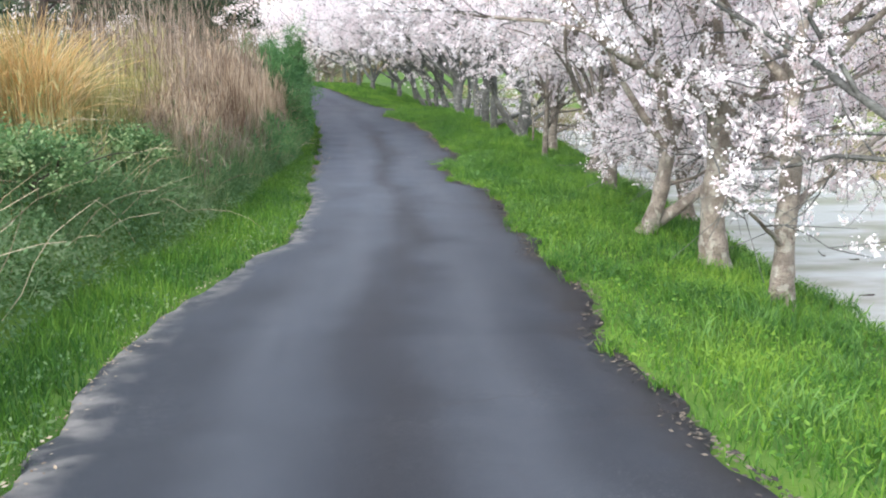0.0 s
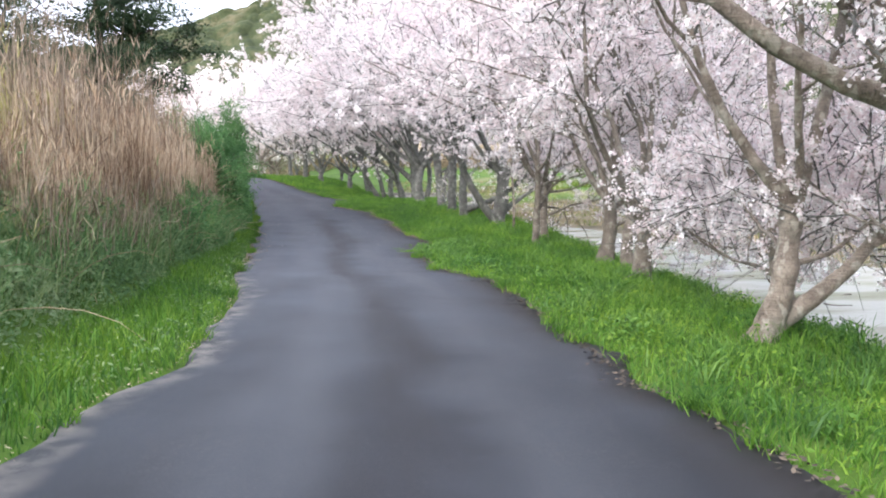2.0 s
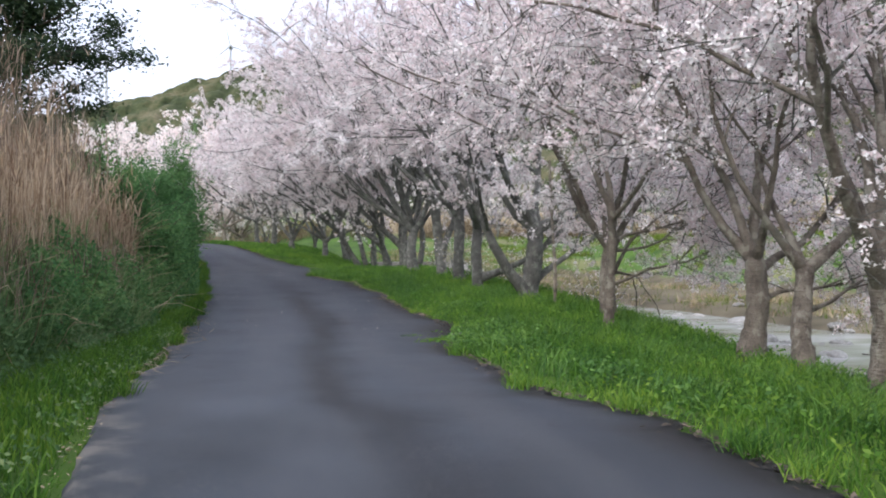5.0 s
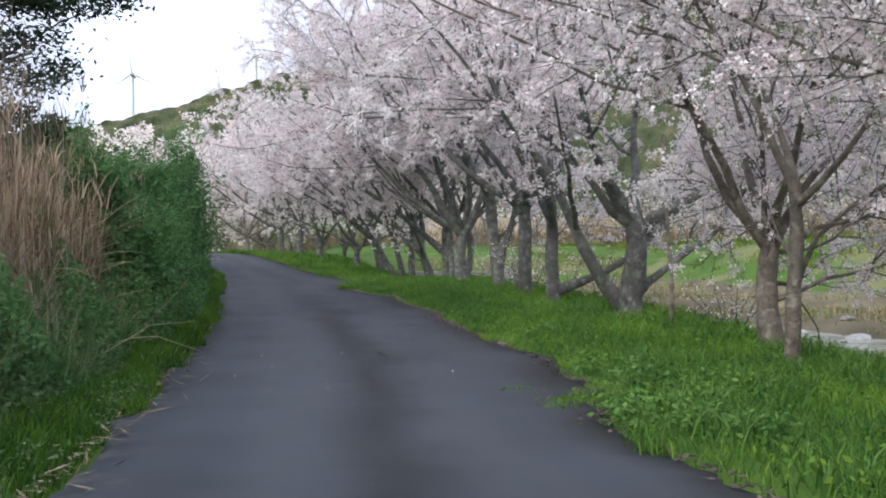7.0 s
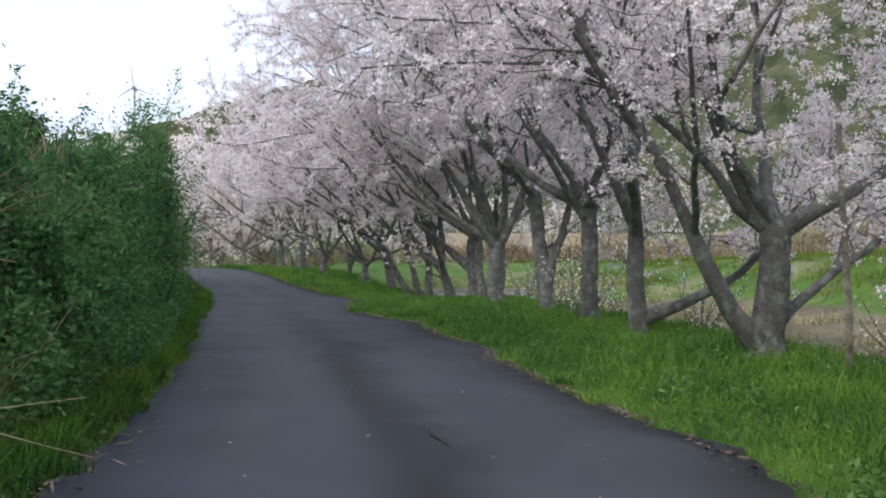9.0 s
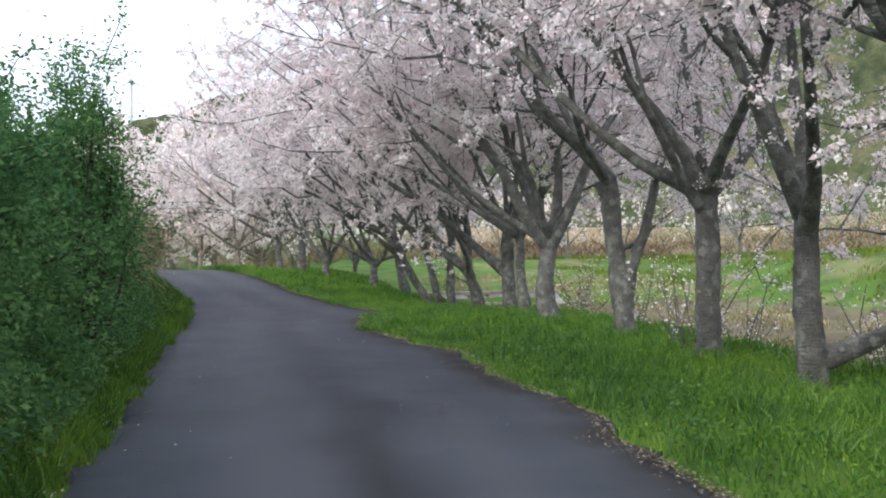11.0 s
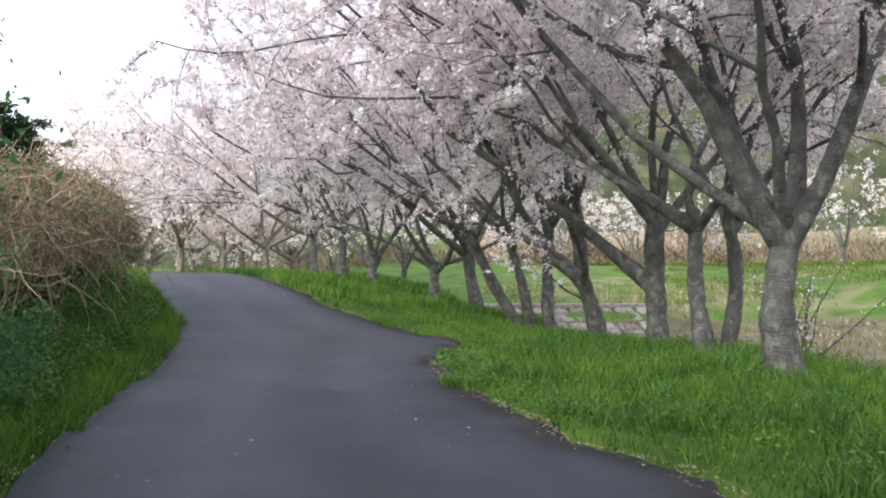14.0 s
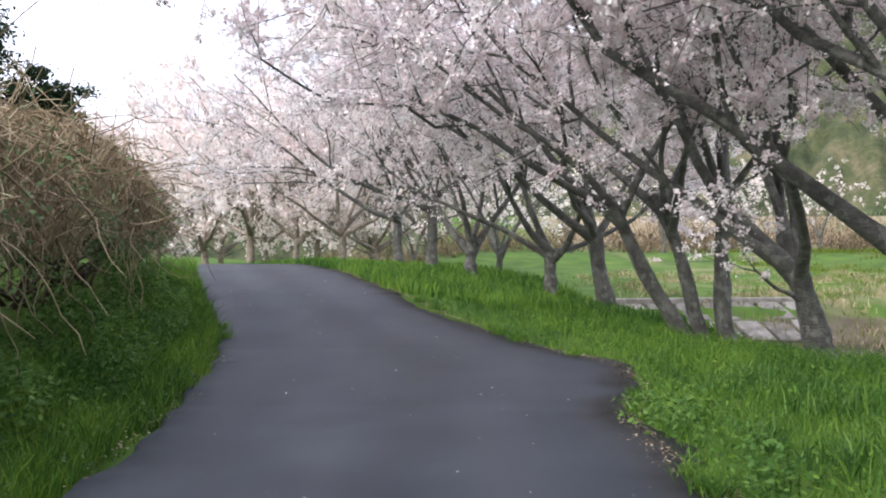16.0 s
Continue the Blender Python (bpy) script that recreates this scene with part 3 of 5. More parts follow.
def headroom(p):
    """The least height that branches keep at places p over the lane, where traffic passes under them."""
    x, y = p[..., 0], p[..., 1]
    f = smooth_step((right_edge(y) + 1.5 - x) / 2.2) * smooth_step((60 - y) / 10)
    return road_z(y) - 0.6 + 3.5 * f


def cherry_tree(seed, base, girth, height, lean, limbs, label, flowers=8500, size=0.023, group="cherry trees along the river", material=None, stubs=(), fine=True, low=0, bark=None, skirt=0.3):
    """A cherry tree: trunk to its fork, limbs given as (bearing, rise, length, radius, height on the trunk), branches, twigs and blossom.
    lean: (bearing, degrees off the upright)."""
    rng = np.random.default_rng(seed)
    bark = bark or BARK
    root = thing("cherry_tree", base, label, "tree", group)
    trunk = steadied(grow(rng, (0, 0, -0.15), bearing(lean[0], 90 - lean[1]), height + 0.15, 7, 0.075, 0.02), bearing(lean[0], 90 - lean[1]))
    tall = np.linspace(0, 1, 8)
    radii = girth * (1.0 - 0.22 * tall + 0.45 * np.exp(-tall * height / 0.16))
    fineness = np.linspace(0, 1, 26)
    core = np.stack([np.interp(fineness, tall, trunk[:, k]) for k in range(3)], 1)
    core[1:-1] = (core[:-2] + 2 * core[1:-1] + core[2:]) / 4
    knots = np.interp(fineness, np.linspace(0, 1, 11), rng.uniform(0.9, 1.12, 11))
    girths = np.interp(fineness, tall, radii) * knots
    out = (core[-1] - core[-2]) / np.linalg.norm(core[-1] - core[-2])
    core = np.vstack([core, core[-1] + out * girth * 0.5, core[-1] + out * girth * 0.75])
    part("trunk", mesh_of("trunk", *tube(core, np.append(girths, [girths[-1] * 0.7, girths[-1] * 0.15]), 16, rng, 0.035), bark, True), root)
    wood, ends = [], []
    base = np.array(base)

    def raised(line):
        """Lifts a bough clear of the lane."""
        lack = np.maximum(headroom(line + base) - (line[:, 2] + base[2]), 0)
        line[:, 2] += np.maximum.accumulate(lack) if lack[0] <= 0 else lack
        return line

    def clear(line):
        return (line[:, 2] + base[2] > headroom(line + base)).all()

    def twig_out(out, r_out, k_twigs):
        if not clear(out):
            out = raised(out)
        if fine and out[:, 2].min() < max(0.3, 0.8 * skirt):
            return
        wood.append(tube(out, np.linspace(r_out, 0.006, len(out)), 4 if fine else 3))
        ends.append(out)
        n = len(out) - 1
        for w in np.linspace(0.25, 1.0, k_twigs):
            k = w * n
            i = min(int(k), n - 1)
            p = out[i] + (out[i + 1] - out[i]) * (k - i)
            d = (out[i + 1] - out[i]) / np.linalg.norm(out[i + 1] - out[i]) + rng.normal(0, 0.6, 3)
            tw = grow(rng, p, d, rng.uniform(0.4, 0.95), 1, 0.15, -0.01)
            if not clear(tw):
                tw = raised(tw)
            if fine:
                wood.append(tube(tw, np.array([0.007, 0.003]), 3))
            ends.append(tw)

    def dress(line, r, q0, count, scale):
        n = len(line) - 1
        way = np.gradient(line, axis=0)
        way /= np.linalg.norm(way, axis=1, keepdims=True)
        for q in np.linspace(q0, 0.98, count):
            k = q * n
            i = min(int(k), n - 1)
            at = line[i] + (line[i + 1] - line[i]) * (k - i)
            side = rng.normal(size=3)
            side -= way[i] * (side @ way[i])
            side /= np.linalg.norm(side)
            reach = rng.uniform(0.8, 1.5) * (0.6 + 0.6 * (1 - q)) * scale
            twig_out(grow(rng, at, way[i] * rng.uniform(0.5, 1.0) + side, reach, 4, 0.16, 0.015), max(0.010, r * (1 - 0.8 * q) * 0.4), 4)

    tall_one = [(rng.uniform(60, 200), rng.uniform(66, 76), 4.6, girth * 0.5, 0.97)] if girth > 0.12 else []
    hanging = [(rng.uniform(0, 85 if fine else 360), rng.uniform(2, 22), rng.uniform(2.2, 3.2), 0.035, rng.uniform(0.6, 0.95)) for _ in range(low)]
    for az, el, length, r, f in list(limbs) + tall_one + hanging:
        length *= 1.22
        r *= 0.84
        k = f * 7
        i = min(int(k), 6)
        start = trunk[i] + (trunk[i + 1] - trunk[i]) * (k - i)
        line = raised(steadied(grow(rng, start, bearing(az, el), length, 10, 0.155, 0.02), bearing(az, el + 3)))
        s = np.linspace(0, 1, 11)
        limb = part("limb", mesh_of("limb", *tube(line, r * (1 - 0.85 * s ** 0.8 + 0.4 * np.exp(-s * 14)), 10, rng, 0.06), bark, True), root)
        dress(line, r, 0.35, max(4, int(length * 1.1)), 1.0)
        ends += [line[5:]] * 4
        if length > 2.4:
            for q in (0.3, 0.45, 0.6, 0.75):
                k = q * 10 + rng.uniform(-0.5, 0.5)
                i = min(int(k), 9)
                at = line[i] + (line[i + 1] - line[i]) * (k - i)
                d = line[i + 1] - line[i]
                d = d / np.linalg.norm(d)
                side = rng.normal(size=3) * (1, 1, 0.7)
                side -= d * (side @ d)
                side /= np.linalg.norm(side)
                sub = grow(rng, at, d * 0.9 + side * rng.uniform(0.5, 0.9), length * rng.uniform(0.42, 0.6) * (1.25 - 0.6 * q), 7, 0.11, 0.015)
                sub = raised(sub)
                rs = r * (1 - 0.85 * q ** 0.8) * 0.62
                part("branch", mesh_of("branch", *tube(sub, np.linspace(rs, 0.012, 8), 6, rng, 0.05), bark, True), limb)
                dress(sub, rs, 0.25, 6, 0.8)
                ends += [sub, sub[3:]]
    for f, az, el, length, r in stubs:
        k = f * 7
        i = min(int(k), 6)
        part("stub", mesh_of("stub", *tube(grow(rng, trunk[i], bearing(az, el), length, 3, 0.05, 0), np.linspace(r, r * 0.8, 4), 8), BARK, True), root, "sawn-off stub")
    part("brushwood", mesh_of("brushwood", *joined(wood), BARK, True), root, kind="stuff")
    # blossom sits in tufts along the twigs
    pick = rng.integers(0, len(ends), int(flowers * (6.4 if fine else 3.0)) // 18)
    where = np.array([ends[i][(k := min(int(u * (len(ends[i]) - 1)), len(ends[i]) - 2))] * (1 - (u * (len(ends[i]) - 1) - k)) + ends[i][k + 1] * (u * (len(ends[i]) - 1) - k)
                      for i, u in zip(pick, rng.uniform(0.05, 1, len(pick)))])
    where = where + rng.normal(0, 0.035 if fine else 0.05, where.shape)
    tufts = where.repeat(18, axis=0) + rng.normal(0, size * 1.5, (len(where) * 18, 3)) * rng.uniform(0.6, 1.3, (len(where), 1)).repeat(18, axis=0)
    hem = rng.normal(0, 0.35, len(where)).repeat(18)
    tufts = tufts[((tufts[:, 2] > skirt + hem) | ((tufts[:, 0] > 0.9) & (tufts[:, 2] > skirt - 0.8 + hem))) & ((tufts[:, 0] > -0.15) | (tufts[:, 2] > 1.5 + hem)) & (tufts[:, 2] > 0.25)]
    half = len(tufts) // 8 if size < 0.028 else 0
    bloom = joined([petals(rng, tufts[:half], size), petals(rng, tufts[half:], size * 0.95, True)]) if half else petals(rng, tufts, size, True)
    part("blossom", mesh_of("blossom", *bloom, material or BLOSSOM), root, "pale pink open blossom", "stuff")
    return root


def spread(seed, n, leaning=None, length=4.4, r=0.10, lo=35, hi=62):
    """Limbs fanned round the trunk, longer towards the light over the road and the river."""
    rng = np.random.default_rng(seed)
    first = rng.uniform(0, 360)
    out = []
    for k in range(n):
        az = first + 360 * k / n + rng.uniform(-25, 25)
        out.append((az, rng.uniform(lo, hi), length * rng.uniform(0.85, 1.15), r * rng.uniform(0.8, 1.15), rng.uniform(0.75, 1.0)))
    if leaning is not None:
        out.append((leaning + rng.uniform(-15, 15), rng.uniform(28, 40), length * 1.15, r * 1.05, 0.9))
    return out


def on_bank(x, y):
    return (x, y, float(land(x, y)))


GREY = "grey-barked cherry tree in full pale pink bloom on the grassy bank"
# girth is the trunk's radius
cherry_tree(11, on_bank(5.1, -0.6), 0.16, 1.5, (20, 4), [(122, 27, 3.6, 0.09, 0.95), (108, 52, 4.0, 0.10, 1.0), (60, 45, 4.0, 0.09, 1.0)], "old cherry tree with thick dark limbs over the verge", 7500)
cherry_tree(12, on_bank(4.15, 1.95), 0.115, 2.6, (90, 2), [(20, 30, 2.8, 0.055, 0.42), (215, 30, 1.3, 0.04, 0.3), (160, 55, 3.2, 0.06, 0.9), (30, 62, 3.4, 0.07, 1.0), (100, 50, 3.0, 0.06, 0.8), (300, 45, 3.0, 0.05, 0.9)], "slender straight cherry tree with lichened bark coloured sunlit-pale at the water's edge", 9500, low=0, bark=BARK_PALE_SUNLIT)
cherry_tree(13, on_bank(4.17, 3.85), 0.17, 2.3, (180, 1), [(170, 42, 4.4, 0.10, 0.95), (70, 58, 4.2, 0.09, 1.0), (335, 40, 4.0, 0.09, 0.85), (110, 70, 4.0, 0.09, 1.0), (225, 45, 3.6, 0.07, 0.8)], "thick straight cherry tree with mottled bark coloured sunlit-pale", 14400, low=3, bark=BARK_PALE_SUNLIT)
cherry_tree(14, on_bank(3.72, 5.6), 0.13, 1.3, (0, 14), [(4, 44, 3.8, 0.10, 0.2), (140, 62, 4.2, 0.065, 1.0), (60, 62, 4.4, 0.08, 1.0), (215, 64, 3.4, 0.05, 1.0)], "twin-stemmed cherry tree, one stem leaning to the water", 14400, low=2, bark=BARK_PALE_SUNLIT)
cherry_tree(15, on_bank(5.1, 7.3), 0.11, 1.2, (120, 12), [(150, 62, 3.6, 0.06, 1.0), (60, 55, 3.6, 0.06, 1.0), (270, 60, 3.2, 0.05, 1.0)] + [(95, 12, 2.6, 0.04, 0.5), (40, 14, 2.6, 0.04, 0.6)], GREY, 10800, low=1, bark=BARK_PALE_SUNLIT)
cherry_tree(16, on_bank(4.8, 11.3), 0.15, 1.0, (90, 3), [(200, 68, 4.2, 0.08, 0.95), (160, 66, 4.4, 0.08, 1.0), (30, 48, 4.2, 0.10, 0.9), (330, 28, 3.4, 0.05, 0.6), (90, 62, 4.2, 0.08, 1.0)], "low-forking cherry tree with mossy grey trunk", 14400, low=1, bark=BARK_WARM_SUNLIT)
cherry_tree(17, on_bank(5.1, 14.15), 0.15, 1.2, (45, 12), [(165, 62, 4.0, 0.07, 1.0), (75, 58, 4.2, 0.08, 1.0), (20, 40, 3.6, 0.06, 0.9), (250, 60, 3.4, 0.06, 1.0)], GREY, 13200, low=1, skirt=0.7, bark=BARK_WARM_SUNLIT)
cherry_tree(18, on_bank(5.25, 13.2), 0.12, 1.2, (60, 20), [(25, 38, 3.8, 0.07, 1.0), (100, 60, 3.8, 0.06, 1.0), (190, 66, 3.4, 0.06, 1.0)], GREY, 10200, low=1, skirt=0.7, bark=BARK_WARM_SUNLIT)
cherry_tree(19, on_bank(5.15, 18.8), 0.14, 1.3, (70, 10), [(180, 60, 4.8, 0.075, 0.95), (140, 60, 4.8, 0.07, 1.0), (20, 45, 4.4, 0.07, 0.9), (270, 50, 4.2, 0.06, 1.0), (350, 25, 3.0, 0.035, 0.5), (230, 55, 3.4, 0.05, 0.8)], "stout cherry tree with brown flaking bark", 15500, low=2, skirt=0.6, bark=BARK_WARM_SUNLIT)
cherry_tree(20, on_bank(4.62, 17.5), 0.085, 1.9, (270, 3), [(10, 35, 2.4, 0.04, 0.45), (180, 58, 3.2, 0.05, 1.0), (90, 60, 3.2, 0.05, 1.0), (300, 45, 2.8, 0.045, 0.9)], "slender pale young cherry tree beside an older one", 10500, low=2, skirt=0.6, bark=BARK_WARM_SUNLIT)
cherry_tree(21, on_bank(4.92, 23.1), 0.21, 1.55, (10, 5), [(186, 57, 5.6, 0.14, 0.10), (175, 40, 4.2, 0.09, 0.95), (5, 30, 4.4, 0.12, 0.95), (355, 40, 3.4, 0.09, 0.25), (80, 62, 4.4, 0.11, 1.0), (215, 50, 4.4, 0.09, 1.0)], "large cherry tree splitting low into sweeping limbs", 16520, low=0, skirt=1.2)
cherry_tree(22, on_bank(4.38, 25.8), 0.14, 1.7, (100, 2), [(10, 34, 3.8, 0.11, 0.22), (165, 60, 4.6, 0.10, 1.0), (60, 58, 4.4, 0.09, 1.0), (230, 48, 4.4, 0.09, 0.9)], "cherry tree with a low limb reaching to the river", 12980, low=1, skirt=1.2)
cherry_tree(23, on_bank(4.3, 28.0), 0.16, 2.0, (0, 1), [(150, 50, 4.6, 0.10, 0.95), (30, 55, 4.6, 0.10, 1.0), (270, 55, 4.0, 0.09, 1.0), (200, 46, 4.2, 0.08, 0.9), (170, 44, 6.0, 0.09, 1.0)], "straight thick-stemmed cherry tree with mossy bark", 15605, low=0, skirt=1.2)
cherry_tree(24, on_bank(4.45, 31.1), 0.165, 2.5, (170, 6), [(15, 66, 4.6, 0.13, 0.22), (165, 48, 4.6, 0.10, 0.98), (95, 62, 4.4, 0.09, 1.0), (345, 30, 1.2, 0.06, 0.55), (225, 45, 4.2, 0.08, 0.95), (172, 42, 6.4, 0.09, 1.0)], "cherry tree with a sawn-off stem and two upright trunks", 16283, stubs=[(0.95, 170, 60, 0.35, 0.12)], low=0, skirt=1.2)
cherry_tree(25, on_bank(3.93, 33.8), 0.19, 1.45, (60, 1), [(165, 60, 6.0, 0.13, 0.96), (135, 68, 5.6, 0.11, 0.98), (100, 84, 5.0, 0.12, 1.0), (8, 46, 4.8, 0.13, 0.95), (178, 50, 6.2, 0.08, 1.0), (215, 58, 4.6, 0.08, 1.0)], "big cherry tree with four thick limbs fanning from a short trunk", 18998, skirt=1.2)
cherry_tree(26, on_bank(4.13, 36.25), 0.12, 1.9, (150, 6), spread(26, 3, 170, 4.2, 0.08, 45, 65), GREY, 9294, low=0, size=0.028, skirt=1.2)
cherry_tree(27, on_bank(4.45, 36.6), 0.11, 2.0, (40, 4), spread(27, 3, 20, 4.0, 0.07, 45, 65), GREY, 6426, size=0.028, skirt=1.2)
cherry_tree(28, on_bank(4.22, 38.45), 0.17, 1.9, (100, 2), [(181, 37, 6.2, 0.13, 0.52), (140, 60, 4.8, 0.10, 1.0), (50, 60, 4.6, 0.10, 1.0), (340, 50, 4.2, 0.09, 0.95), (175, 42, 6.6, 0.09, 1.0)], "cherry tree with one long limb reaching out over the road", 15491, low=0, size=0.028, skirt=1.2)
cherry_tree(29, on_bank(3.95, 40.7), 0.17, 1.15, (190, 16), [(170, 58, 5.0, 0.12, 0.95), (60, 68, 4.8, 0.11, 0.75), (200, 30, 1.0, 0.05, 0.65), (110, 60, 4.6, 0.09, 1.0), (230, 48, 4.2, 0.08, 0.95), (172, 40, 6.3, 0.09, 1.0)], "forked cherry tree leaning over the verge, with a broken stub", 14127, low=0, size=0.028, skirt=1.2)
cherry_tree(30, on_bank(3.05, 43.2), 0.12, 2.3, (175, 28), spread(30, 3, 175, 4.4, 0.08, 30, 60) + [(176, 36, 5.6, 0.07, 1.0)], GREY, 8812, size=0.028, skirt=1.2)
cherry_tree(31, on_bank(3.27, 43.35), 0.11, 2.3, (165, 17), spread(31, 3, 150, 4.2, 0.07, 40, 65), GREY, 6426, size=0.028, skirt=1.2)
cherry_tree(32, on_bank(3.6, 43.15), 0.13, 2.4, (100, 3), spread(32, 4, None, 4.2, 0.08, 40, 65), GREY, 6885, size=0.028, skirt=1.2)
cherry_tree(33, on_bank(2.78, 47.8), 0.18, 1.6, (195, 12), [(178, 42, 5.4, 0.11, 0.95), (150, 60, 5.0, 0.10, 1.0), (50, 55, 4.6, 0.09, 1.0), (240, 45, 4.4, 0.08, 0.95)], GREY, 8721, low=0, size=0.028, skirt=1.2)
cherry_tree(34, on_bank(1.65, 48.9), 0.15, 1.0, (90, 2), spread(34, 4, 180, 4.2, 0.08), GREY, 7344, low=0, size=0.028, skirt=1.2)
cherry_tree(35, on_bank(0.05, 51.0), 0.15, 0.8, (90, 2), [(35, 52, 4.4, 0.11, 0.6), (165, 60, 4.8, 0.11, 0.8), (120, 55, 4.6, 0.09, 1.0), (230, 50, 4.4, 0.09, 1.0)], "cherry tree forking near the ground in a wide V", 5780, size=0.036, skirt=1.2)
cherry_tree(36, on_bank(-0.9, 53.6), 0.16, 1.9, (90, 1), spread(36, 4, 200, 4.6, 0.09), GREY, 5440, low=0, size=0.036, skirt=1.2)
cherry_tree(37, on_bank(-1.9, 56.5), 0.15, 1.7, (90, 2), spread(37, 4, 190, 4.6, 0.09), GREY, 5440, size=0.036, skirt=1.2)

# the row goes on round the bend, and stands across the river too
FAR = "distant cherry tree in pale bloom tinted sun-warm beyond the bend"
far_a = cherry_tree(41, on_bank(-4.0, 61.0), 0.15, 1.5, (90, 3), spread(41, 5, None, 4.6, 0.09, 35, 65), FAR, 2000, 0.085, "cherry trees round the bend", BLOSSOM_FAR_SUNLIT, fine=False, low=1, bark=BARK_PALE_SUNLIT)
far_b = cherry_tree(42, on_bank(-6.2, 64.0), 0.13, 1.3, (60, 8), spread(42, 4, None, 4.6, 0.09, 35, 65), FAR, 2000, 0.085, "cherry trees round the bend", BLOSSOM_FAR_SUNLIT, fine=False, low=1, bark=BARK_PALE_SUNLIT)
far_c = cherry_tree(43, on_bank(-3.2, 66.5), 0.15, 1.1, (90, 5), spread(43, 5, None, 4.8, 0.09, 30, 65), FAR, 2000, 0.085, "cherry trees round the bend", BLOSSOM_FAR_SUNLIT, fine=False, low=1, bark=BARK_PALE_SUNLIT)
far_d = cherry_tree(44, on_bank(1.5, 62.0), 0.13, 1.3, (60, 8), spread(44, 4, None, 4.2, 0.09, 40, 65), FAR, 1050, 0.058, "cherry trees round the bend", BLOSSOM_FAR_SUNLIT, fine=False, bark=BARK)
rng = np.random.default_rng(50)
bend = [(-8.6, 67), (-6.0, 70), (-11.2, 70.5), (-1.0, 71), (-9.0, 74), (-14.5, 74), (-4.0, 76), (-18, 77), (-12.6, 79), (-22.5, 80), (-7.5, 83), (-17, 86), (-24, 72), (-31, 82)] 
for k, (x, y) in enumerate(bend):
    c = copy_thing((far_a, far_b, far_c)[k % 3], pose(*on_bank(x, y), 0, 0, rng.uniform(0, 360)))
    c.scale = (rng.uniform(0.95, 1.2) * (1.0 if x < -13 else 1.05),) * 3
for k, y in enumerate(np.arange(30, 118, 7.4)):
    x = 27.5 + rng.uniform(-1.2, 3) - max(0, y - 84) * 0.5
    c = copy_thing(far_d, pose(*on_bank(x, y), 0, 0, rng.uniform(0, 360)))
    c.scale = (rng.uniform(0.65, 0.95),) * 3
    tagged(c, "cherry tree in bloom on the far levee across the river", group="cherry trees across the river")
for k, x in enumerate(np.arange(-2, 22, 5.5)):
    y = 90 + rng.uniform(-2, 3)
    c = copy_thing(far_d, pose(*on_bank(x, y), 0, 0, rng.uniform(0, 360)))
    c.scale = (rng.uniform(0.8, 1.05),) * 3
    tagged(c, "cherry tree in bloom on the far levee across the river", group="cherry trees across the river")

# ---- grasses and shrubs ----
def blades(rng, base, height, width, bend=0.35):
    """Curved two-step blades: three triangles each."""
    n = len(base)
    a = rng.uniform(0, 2 * np.pi, n)
    side = np.stack([np.cos(a), np.sin(a), np.zeros(n)], 1)
    b = rng.uniform(0, 2 * np.pi, n)
    lean = np.stack([np.cos(b), np.sin(b), np.zeros(n)], 1) * (bend * rng.uniform(0.2, 1.3, n) * height)[:, None]
    up = np.stack([np.zeros(n), np.zeros(n), height], 1)
    w = (side * np.asarray(width).reshape(-1, 1)) / 2
    mid = base + up * 0.58 + lean * 0.35
    tip = base + up * 0.95 + lean
    verts = np.stack([base - w, base + w, mid + w * 0.8, mid - w * 0.8, tip], 1).reshape(-1, 3)
    k = np.arange(n)[:, None] * 5
    faces = np.concatenate([k + [0, 1, 2], k + [0, 2, 3], k + [3, 2, 4]], 1).reshape(-1, 3)
    return verts, faces


def stuff(name, geometry, material, label, category):
    return tagged(new(name, mesh_of(name, *geometry, material)), label, category, kind="stuff")


def strewn(rng, n, y0, y1, inner, outer, power=1.0):
    """n places between two lines beside the road, on the ground."""
    y = rng.uniform(y0, y1, n)
    f = rng.uniform(0, 1, n) ** power
    x = inner(y) + (outer(y) - inner(y)) * f
    return np.stack([x, y, land(x, y) - 0.01], 1), f


def leaves(rng, centres, size, droop=0.3):
    """Folded pointed leaves, two triangles each."""
    n = len(centres)
    d = rng.normal(size=(n, 3))
    d[:, 2] = d[:, 2] * 0.6 - droop
    d /= np.linalg.norm(d, axis=1, keepdims=True)
    s = np.cross(d, rng.normal(size=(n, 3)))
    s /= np.linalg.norm(s, axis=1, keepdims=True)
    r = (size * rng.uniform(0.6, 1.4, n))[:, None]
    verts = np.stack([centres - d * r, centres + s * r * 0.45, centres + d * r, centres - s * r * 0.45 + np.cross(d, s) * r * 0.15], 1).reshape(-1, 3)
    k = np.arange(n)[:, None] * 4
    return verts, np.concatenate([k + [0, 1, 2], k + [0, 2, 3]], 1).reshape(-1, 3)


rng = np.random.default_rng(7)
# bright verge between the lane and the trees
b, f = strewn(rng, 100000, -6, 46, lambda y: right_edge(y) - 0.05, lambda y: shoulder(y) + 0.5)
clump = 0.6 + 0.5 * ripple(b[:, 0], b[:, 1], 2.3) + 0.3 * ripple(b[:, 0], b[:, 1], 0.8)
h = np.clip(0.06 + 0.20 * np.clip(f * 4, 0.15, 1) * np.clip(1.35 - 0.8 * f, 0.5, 1) * np.clip(clump, 0.3, 1.3), 0.05, 0.32) * rng.uniform(0.5, 1.3, len(b))
stuff("verge_grass", blades(rng, b, h, rng.uniform(0.006, 0.014, len(b)), 0.85), GRASS, "lush bright green spring grass on the river side of the lane", "grass")
